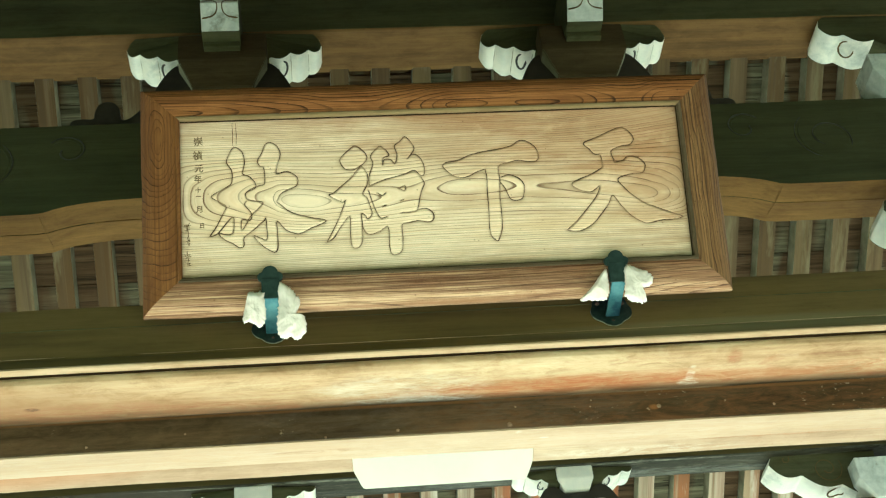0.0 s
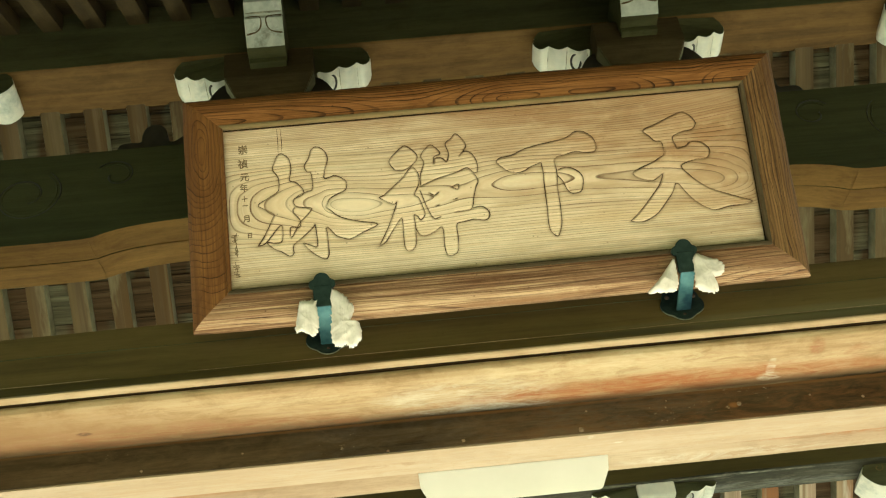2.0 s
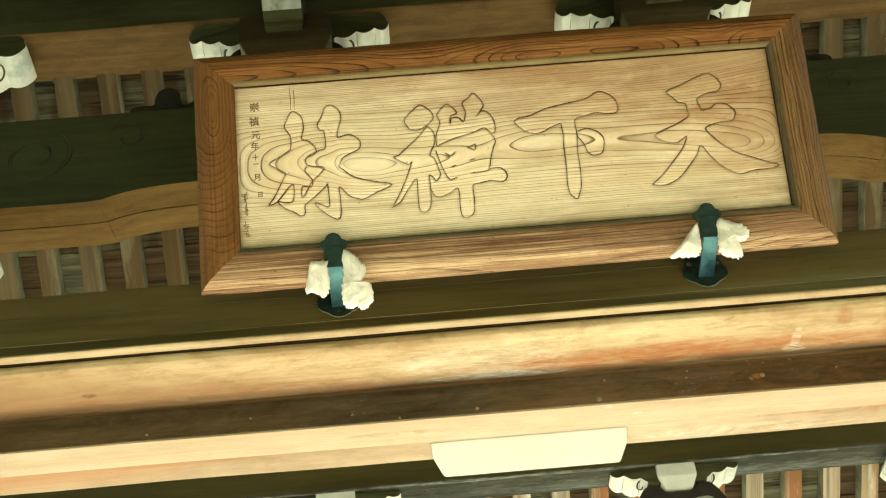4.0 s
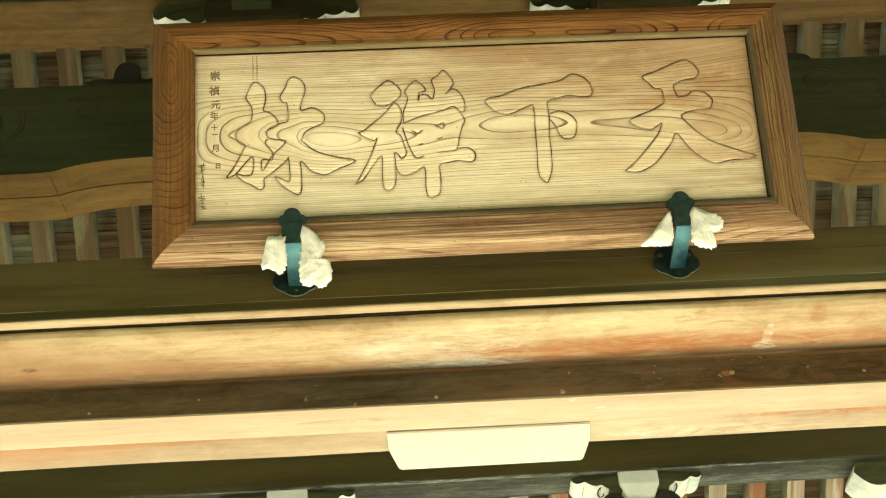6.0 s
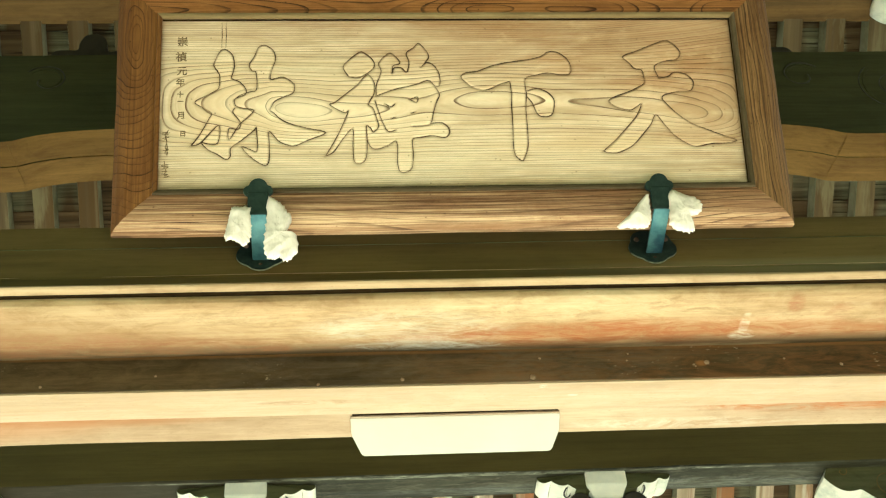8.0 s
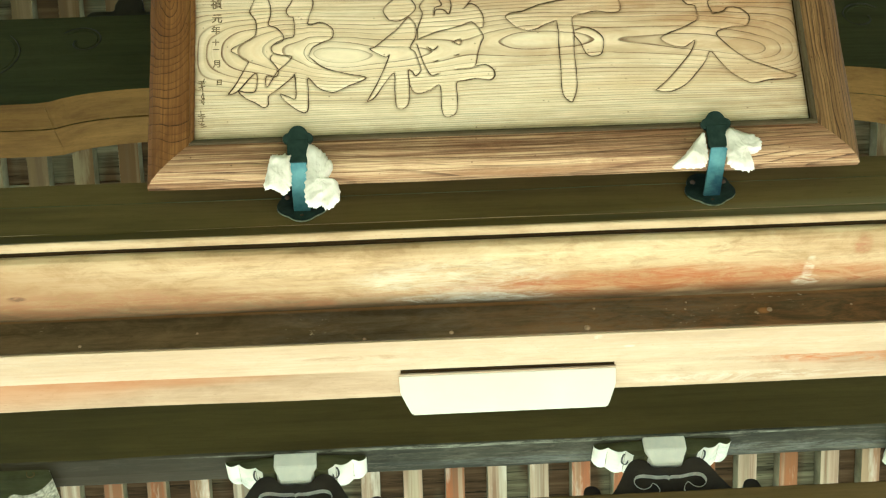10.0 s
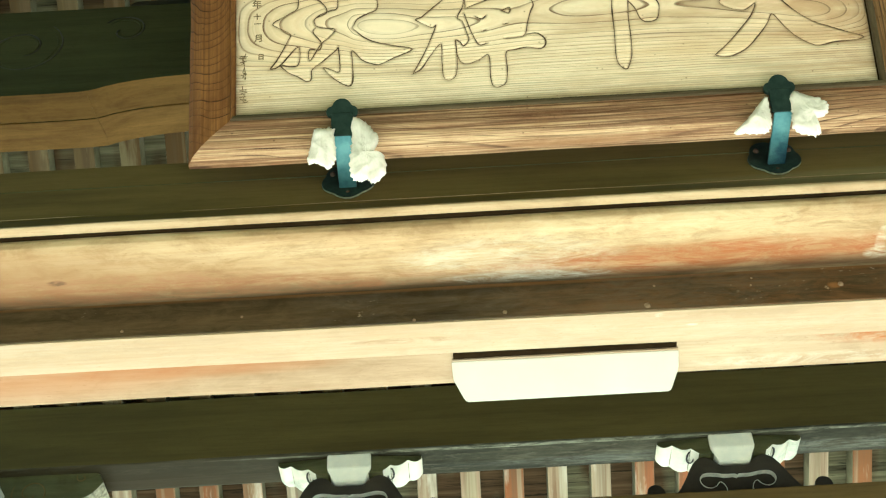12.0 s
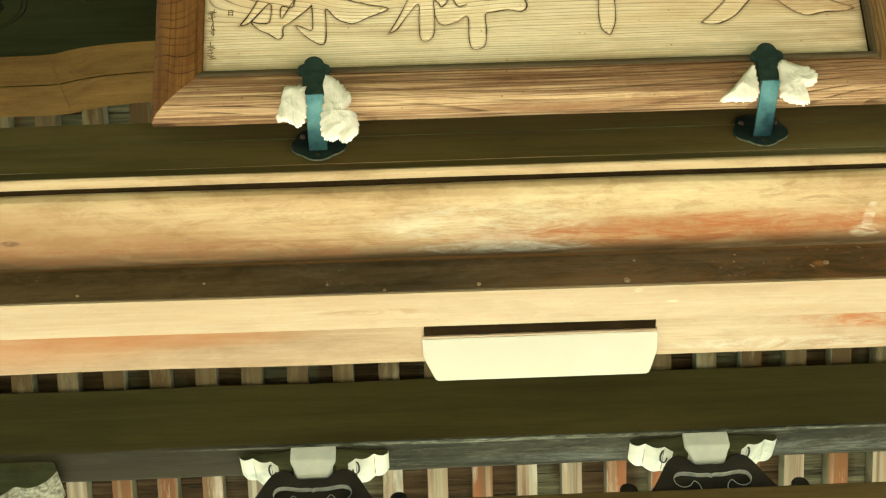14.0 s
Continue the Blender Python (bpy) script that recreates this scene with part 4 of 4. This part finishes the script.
STROKES["zen"].append([(-0.382, -0.164), (-0.347, -0.101), (-0.315, -0.026), (-0.326, -0.029), (-0.367, -0.004), (-0.353, 0.004), (-0.322, 0.03), (-0.289, 0.058), (-0.259, 0.091), (-0.245, 0.083), (-0.236, 0.062), (-0.238, 0.032), (-0.255, -0.002), (-0.242, -0.016), (-0.232, -0.05), (-0.228, -0.073), (-0.243, -0.09), (-0.251, -0.078), (-0.263, -0.072), (-0.262, -0.107), (-0.263, -0.152), (-0.27, -0.179), (-0.288, -0.189), (-0.301, -0.177), (-0.303, -0.131), (-0.303, -0.08), (-0.331, -0.111), (-0.359, -0.151), (-0.382, -0.164)])
STROKES["zen"].append([(-0.311, 0.086), (-0.325, 0.109), (-0.323, 0.126), (-0.297, 0.151), (-0.273, 0.166), (-0.248, 0.149), (-0.235, 0.129), (-0.24, 0.111), (-0.266, 0.09), (-0.287, 0.082), (-0.311, 0.086)])
STROKES["zen"].append([(-0.232, 0.024), (-0.231, 0.058), (-0.216, 0.102), (-0.223, 0.127), (-0.205, 0.152), (-0.187, 0.162), (-0.167, 0.144), (-0.161, 0.128), (-0.18, 0.12), (-0.183, 0.096), (-0.177, 0.114), (-0.156, 0.113), (-0.141, 0.1), (-0.133, 0.13), (-0.14, 0.161), (-0.119, 0.179), (-0.104, 0.193), (-0.087, 0.178), (-0.074, 0.151), (-0.084, 0.132), (-0.098, 0.116), (-0.081, 0.13), (-0.06, 0.121), (-0.045, 0.092), (-0.045, 0.058), (-0.059, 0.055), (-0.078, 0.072), (-0.111, 0.061), (-0.146, 0.052), (-0.182, 0.043), (-0.232, 0.024)])
STROKES["zen"].append([(-0.236, 0.009), (-0.225, -0.032), (-0.214, -0.064), (-0.2, -0.089), (-0.179, -0.085)])
STROKES["zen"].append([(-0.059, 0.053), (-0.047, 0.026), (-0.056, 0.004), (-0.066, -0.028), (-0.076, -0.065), (-0.1, -0.072), (-0.13, -0.074)])
STROKES["zen"].append([(-0.076, -0.065), (-0.044, -0.063), (-0.025, -0.079), (-0.023, -0.098), (-0.038, -0.11), (-0.072, -0.104), (-0.107, -0.109), (-0.13, -0.116), (-0.13, -0.162), (-0.135, -0.203), (-0.153, -0.216), (-0.17, -0.213), (-0.176, -0.186), (-0.177, -0.122), (-0.203, -0.133), (-0.233, -0.144), (-0.252, -0.137), (-0.261, -0.116)])
STROKES["zen"].append([(-0.206, -0.002), (-0.189, -0.011), (-0.178, -0.002), (-0.193, -0.012), (-0.206, -0.002)])
STROKES["zen"].append([(-0.135, 0.012), (-0.112, 0.019), (-0.115, 0.003), (-0.135, 0.012)])
STROKES["zen"].append([(-0.189, -0.048), (-0.178, -0.045)])
STROKES["zen"].append([(-0.13, -0.031), (-0.119, -0.028)])
STROKES["below"] = []
STROKES["below"].append([(0.163, 0.068), (0.13, 0.057), (0.105, 0.044), (0.076, 0.04), (0.049, 0.051), (0.03, 0.068), (0.019, 0.084), (0.032, 0.096), (0.068, 0.101), (0.113, 0.119), (0.159, 0.129), (0.212, 0.137), (0.256, 0.147), (0.286, 0.164), (0.314, 0.16), (0.34, 0.138), (0.35, 0.108), (0.341, 0.09), (0.313, 0.088), (0.278, 0.094), (0.242, 0.087), (0.21, 0.076), (0.21, 0.027), (0.206, -0.029), (0.207, -0.084), (0.205, -0.139), (0.195, -0.172), (0.185, -0.185), (0.167, -0.168), (0.162, -0.136), (0.164, -0.081), (0.164, -0.007), (0.166, 0.03), (0.163, 0.068)])
STROKES["below"].append([(0.212, 0.036), (0.241, 0.044), (0.272, 0.032), (0.29, 0.01), (0.291, -0.012), (0.281, -0.041), (0.253, -0.047), (0.237, -0.034), (0.226, -0.004), (0.211, 0.018)])
STROKES["heaven"] = []
STROKES["heaven"].append([(0.425, -0.158), (0.467, -0.121), (0.508, -0.077), (0.537, -0.042), (0.551, -0.009), (0.536, -0.018), (0.517, -0.028), (0.486, -0.022), (0.463, -0.009), (0.456, 0.005), (0.481, 0.018), (0.518, 0.032), (0.548, 0.047), (0.565, 0.059), (0.566, 0.078), (0.562, 0.101), (0.541, 0.107), (0.526, 0.125), (0.509, 0.147), (0.552, 0.165), (0.599, 0.185), (0.642, 0.2), (0.666, 0.188), (0.681, 0.168), (0.684, 0.153), (0.669, 0.136), (0.637, 0.131), (0.602, 0.114), (0.612, 0.075)])
STROKES["heaven"].append([(0.612, 0.075), (0.641, 0.081), (0.66, 0.095), (0.691, 0.089), (0.713, 0.068), (0.714, 0.049), (0.701, 0.033), (0.662, 0.03), (0.616, 0.014), (0.638, -0.021), (0.669, -0.051), (0.701, -0.074), (0.734, -0.089), (0.772, -0.105), (0.826, -0.127), (0.793, -0.136), (0.749, -0.138), (0.705, -0.146), (0.678, -0.137), (0.643, -0.111), (0.616, -0.077), (0.592, -0.044), (0.575, -0.073), (0.546, -0.108), (0.513, -0.142), (0.473, -0.162), (0.445, -0.163), (0.425, -0.158)])
LINES = {key: [smooth_line(stroke, False, 5) for stroke in strokes] for key, strokes in STROKES.items()}


def carved_panel(cell=0.0022):
    """The panel as a fine sheet: the ground is cut down towards each outline, the characters stand level, and dirt with
    painted shade darkens the cuts.
    """
    nx, ny = int(2 * (HU + 0.018) / cell), int(2 * (HV + 0.018) / cell)
    us, vs = np.linspace(-HU - 0.018, HU + 0.018, nx + 1), np.linspace(-HV - 0.018, HV + 0.018, ny + 1)
    near = np.full((ny + 1, nx + 1), 1.0)
    reach = 0.04
    for line in itertools.chain.from_iterable(LINES.values()):
        for (ax, ay), (bx, by) in zip(line, line[1:]):
            ax, bx = ax + 0.004, bx + 0.004
            i0, i1 = np.searchsorted(us, min(ax, bx) - reach), np.searchsorted(us, max(ax, bx) + reach)
            j0, j1 = np.searchsorted(vs, min(ay, by) - reach), np.searchsorted(vs, max(ay, by) + reach)
            gx, gy = np.meshgrid(us[i0:i1], vs[j0:j1])
            dx, dy = bx - ax, by - ay
            f = np.clip(((gx - ax) * dx + (gy - ay) * dy) / (dx * dx + dy * dy + 1e-12), 0, 1)
            near[j0:j1, i0:i1] = np.minimum(near[j0:j1, i0:i1], np.hypot(gx - ax - f * dx, gy - ay - f * dy))
    # the ground is all that can be reached from the edge without crossing a line
    wall = near < 0.0032
    ground = np.zeros_like(wall)
    ground[0, :] = ground[-1, :] = ground[:, 0] = ground[:, -1] = True
    while True:
        wider = ground.copy()
        for _ in range(12):
            grown = wider.copy()
            grown[1:] |= wider[:-1]
            grown[:-1] |= wider[1:]
            grown[:, 1:] |= wider[:, :-1]
            grown[:, :-1] |= wider[:, 1:]
            wider = grown & ~wall | ground
        if (wider == ground).all():
            break
        ground = wider
    low = np.where(ground | wall, np.exp(-(near / 0.011) ** 1.3), np.exp(-near / 0.0022))
    height = -0.0026 * low - 0.0014 * np.exp(-(near / 0.0022) ** 2)
    dirt_shade = np.where(ground | wall, 0.09 + 0.40 * np.exp(-near / 0.0045), 0.12 * np.exp(-near / 0.0025))
    gx, gy = np.meshgrid(us, vs)
    # dirt and painted contact shade on the bottom ledge, a little along the others
    dirt_shade = np.maximum(dirt_shade, 0.75 * np.exp(-(gy + HV) / 0.010))
    dirt_shade = np.maximum(dirt_shade, 0.4 * np.exp(-np.minimum(HV - gy, HU - np.abs(gx)) / 0.007))
    dirt_shade = np.clip(dirt_shade + 0.26 * np.exp(-(gy + HV) / 0.06) + 0.20 * np.exp(-(HU - np.abs(gx)) / 0.06) + 0.12 * np.exp(-(HV - gy) / 0.06), 0, 0.85)
    co = np.stack([gx.ravel(), gy.ravel(), height.ravel()], 1)
    index = np.arange((nx + 1) * (ny + 1)).reshape(ny + 1, nx + 1)
    quads = np.stack([index[:-1, :-1].ravel(), index[:-1, 1:].ravel(), index[1:, 1:].ravel(), index[1:, :-1].ravel()], 1)
    rim = np.concatenate([index[0, :], index[1:, -1], index[-1, -2::-1], index[-2:0:-1, 0]])
    back = co[rim] * (1, 1, 0) - (0, 0, 0.03)
    count, first = len(rim), len(co)
    k = np.arange(count)
    sides = np.stack([rim, first + k, first + (k + 1) % count, np.roll(rim, -1)], 1)
    me = bpy.data.meshes.new("panel")
    me.from_pydata(np.concatenate([co, back]).tolist(), [], np.concatenate([quads, sides]).tolist() + [(first + k[::-1]).tolist()])
    me.attributes.new("grime_shade", "FLOAT", "POINT").data.foreach_set("value", np.concatenate([dirt_shade.ravel(), np.zeros(count)]).astype(np.float32))
    me.materials.append(M_PANEL)
    me.polygons.foreach_set("use_smooth", [True] * len(quads) + [False] * (len(me.polygons) - len(quads)))
    ob = new("panel", me)
    ob.parent = board
    ob["label"] = "pale zelkova panel with strong figured grain"
    return ob


carved_panel()
for key, lines in LINES.items():
    bm = bmesh.new()
    for line in lines:
        cord(bm, [(u + 0.004, v, -0.0030) for u, v in line], 0.00115, 0.6, uneven=1.4)
    part("carved_character", bm, M_INK, board, "character outlined by dark carved lines")
# faint scribed lines above the last character
for u in (-0.676, -0.664):
    part("scribed_line", cord(bmesh.new(), [(u, 0.18, 0.0), (u + 0.001, 0.22, 0.0), (u, 0.262, 0.0)], 0.0012, 0.5), M_INK, board)
# small dedication: the date in one column, the signature as plain bars
for text, du, v, size in (("崇", 0.004, 0.198, 0.032), ("禎", 0.001, 0.149, 0.033), ("元", 0.004, 0.104, 0.030), ("年", 0.0, 0.068, 0.026), ("十", 0.0, 0.030, 0.020), ("一", 0.001, 0.008, 0.018), ("月", 0.004, -0.036, 0.025), ("日", 0.010, -0.092, 0.019)):
    font = bpy.data.curves.new("writing", "FONT")
    font.body, font.size, font.align_x, font.align_y, font.extrude = text, size, "CENTER", "CENTER", 0.0005
    font.resolution_u, font.offset = 2, 0.0006
    holder = bpy.data.objects.new("writing", font)
    scene.collection.objects.link(holder)
    mesh = bpy.data.meshes.new_from_object(holder.evaluated_get(bpy.context.evaluated_depsgraph_get()))
    bpy.data.objects.remove(holder)
    bm = bmesh.new()
    bm.from_mesh(mesh)
    part("writing", bm, M_BRUSH, board, "small dark brushed character", pose(-0.793 + du, v, 0.0, 0, 0, random.uniform(-4, 4)))
for v, tall in ((-0.098, 0.014), (-0.140, 0.013), (-0.203, 0.020)):
    for j in range(11):
        w, dv, du = random.uniform(0.004, 0.010), tall * (j / 5 - 1), random.uniform(-0.004, 0.004)
        t = random.uniform(0.0007, 0.0013)
        part("writing_bar", box(-w, w, -t, t, -0.001, 0.0008, 0.0), M_BRUSH, board, m=pose(-0.829 + du, v + dv, 0, 0, 0, random.choice((-8, 4, 12, 74, 98))))

# ---- hooks that hold the board ----
for x in (-0.571, 0.571):
    hook = thing("board_hook", "black iron hook with round plate holding the name board", "hook", pose(x, 3.64, 4.188), "board hooks")
    outline = []
    for i in range(64):
        a = i / 64 * 2 * math.pi
        r = 0.064 + 0.0085 * abs(math.cos(2.5 * (a + math.pi / 2)))
        outline.append((r * math.cos(a), r * math.sin(a)))
    plate = part("plate", slab(outline, 0.010, 0.016, 0.001), (M_IRON, M_RIM), hook, "round scalloped iron plate, its lit lower rim made paler", m=Matrix.Rotation(radians(-5), 4, "X"))
    # downward rim gets a paler colour that stands for floor light
    by_facing(plate, lambda n, c: n.z < -0.45 and abs(n.y) < 0.5, 1)
    for a in (0.5, 2.6, 4.7):
        bm = bmesh.new()
        bmesh.ops.create_uvsphere(bm, u_segments=8, v_segments=5, radius=0.008)
        part("rivet", bm, M_RUST, hook, m=pose(0.05 * math.cos(a), 0.011, 0.05 * math.sin(a)), smooth=True)
    # bluish stem paler than the tongue: light on its underside put into colour
    part("stem", prism([(0.014, -0.034), (0.014, -0.024), (-0.143, -0.001), (-0.155, -0.010)], -0.0235, 0.0235, 1, 0.003), M_STEEL, hook, "bluish metal stem")
    part("tongue", prism([(-0.1545, -0.009), (-0.1435, -0.003), (-0.170, 0.055), (-0.182, 0.053)], -0.029, 0.029, 1, 0.003), M_IRON, hook, "dark iron tongue")
    cap = []
    for i in range(64):
        a = i / 64 * 2 * math.pi
        ca, sa = math.cos(a), math.sin(a)
        far = 0.0
        for px, pz, pr in ((0.0, 0.010, 0.026), (-0.026, -0.001, 0.0155), (0.026, -0.001, 0.0155), (0.0, -0.008, 0.021)):
            along = px * ca + pz * sa
            rest = pr * pr - (px * px + pz * pz - along * along)
            if rest > 0:
                far = max(far, along + math.sqrt(rest))
        cap.append((far * ca, far * sa))
    part("cap", slab(cap, -0.008, 0.006, 0.003), M_IRON, hook, "flower-shaped iron cap", m=pose(0, -0.174, 0.063, 25))


def wad(x, y, z, outline, seed, bulge):
    """Crumpled paper pushed in beside a hook: a lumpy folded sheet inside a torn outline (x, z)."""
    bm = bmesh.new()
    edge = smooth_line(outline, True, 9)
    count, rings, k = len(edge), 18, Vector((seed, 0, 0))
    sides = []
    for front in (1, -1):
        rows = []
        for i in range(rings + 1):
            f = i / rings
            row = []
            for ex, ez in edge:
                torn = 1 + f * (0.09 * noise.noise(Vector((ex * 130, seed, ez * 130))) + f ** 4 * 0.11 * noise.noise(Vector((ex * 420, seed, ez * 420))))
                px, pz = ex * f * torn, ez * f * torn
                q = Vector((px * 26, 0, pz * 26)) + k
                crease = 0.45 - abs(noise.noise(q * 0.8)) * 1.0 - 0.42 * abs(noise.noise(q * 1.9)) - 0.16 * abs(noise.noise(q * 4.6)) - 0.06 * abs(noise.noise(q * 9.5))
                thick = bulge * math.sqrt(max(0.0, 1 - f ** 3)) * (0.75 + 0.42 * crease) + 0.0015
                sway = 0.010 * noise.noise(q * 0.6)
                row.append(bm.verts.new((px, sway - thick if front > 0 else sway + 0.3 * thick, pz)))
            rows.append(row)
        for a, b in zip(rows, rows[1:]):
            for n in range(count):
                m = (n + 1) % count
                bm.faces.new((a[n], a[m], b[m], b[n]))
        sides.append(rows[-1])
    for n in range(count):
        m = (n + 1) % count
        bm.faces.new((sides[0][n], sides[0][m], sides[1][m], sides[1][n]))
    bmesh.ops.remove_doubles(bm, verts=bm.verts, dist=0.00005)
    bmesh.ops.recalc_face_normals(bm, faces=bm.faces)
    ob = part("paper_wad", bm, M_PAPER, None, m=pose(x, y, z, 19), smooth=True)
    return tagged(ob, "crumpled white paper stuffed beside an iron hook", "paper", "paper wads")


wad(-0.625, 3.497, 4.139, [(-0.009, 0.062), (0.031, 0.061), (0.032, 0.04), (0.038, -0.008), (0.032, -0.04), (0.015, -0.054), (-0.001, -0.041), (-0.018, -0.034), (-0.035, -0.038), (-0.036, -0.02), (-0.027, 0.021), (-0.021, 0.05)], 1.3, 0.022)
wad(-0.509, 3.504, 4.118, [(-0.032, 0.113), (0.003, 0.089), (0.024, 0.063), (0.031, 0.042), (0.018, 0.004), (0.043, -0.004), (0.046, -0.06), (0.017, -0.079), (-0.001, -0.068), (-0.026, -0.075), (-0.042, -0.054), (-0.043, -0.012), (-0.038, 0.041)], 4.1, 0.026)
wad(0.498, 3.491, 4.156, [(0.034, 0.068), (0.039, 0.03), (0.032, -0.024), (0.009, -0.04), (-0.027, -0.037), (-0.064, -0.035), (-0.028, -0.001), (0.006, 0.039)], 7.7, 0.022)
wad(0.636, 3.488, 4.164, [(-0.038, 0.066), (-0.007, 0.065), (0.029, 0.043), (0.048, 0.026), (0.039, -0.004), (0.012, -0.014), (0.02, -0.042), (0.012, -0.062), (-0.021, -0.06), (-0.048, -0.037), (-0.046, 0.018)], 9.2, 0.024)

# ---- lamp under the lintel ----
lamp = thing("lamp_fixture", "white box lamp mounted under the pale lintel soffit", "lamp")
bm = bmesh.new()
outline = [(-0.322, 0.0), (0.336, 0.0), (0.333, 0.052), (0.309, 0.110), (0.303, 0.118), (-0.283, 0.118), (-0.290, 0.110), (-0.319, 0.052)]
down = Vector((0, 0.072, -0.087)).normalized()
up = Vector((0, 0.087, 0.072)).normalized()
lower = [bm.verts.new(Vector((a, 4.210, 3.9975)) + down * d) for a, d in outline]
upper = [bm.verts.new(Vector((a, 4.210, 3.9975)) + down * d + up * 0.012) for a, d in outline]
bm.faces.new(lower)
bm.faces.new(upper[::-1])
for i in range(len(outline)):
    j = (i + 1) % len(outline)
    bm.faces.new((lower[i], upper[i], upper[j], lower[j]))
bmesh.ops.recalc_face_normals(bm, faces=bm.faces)
bmesh.ops.bevel(bm, geom=list(bm.edges), offset=0.003, segments=2, affect="EDGES", clamp_overlap=True)
part("cover", bm, M_COVER, lamp, "white sloping lamp cover")
part("rim", box(-0.320, 0.334, 4.2035, 4.2115, 3.9965, 4.0035, 0.0015), M_HEAD, lamp, "yellowed rim of the lamp cover")
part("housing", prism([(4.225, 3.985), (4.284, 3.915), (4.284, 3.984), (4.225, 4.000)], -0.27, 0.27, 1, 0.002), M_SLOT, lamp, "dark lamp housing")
# added dark sheet paints the shadow between lamp cover and soffit
part("base_plate", prism([(4.13, 4.0225), (4.215, 3.9985), (4.215, 4.004), (4.13, 4.028)], -0.316, 0.330), M_SLOT, lamp, "dark sheet standing for the shadow above the lamp")
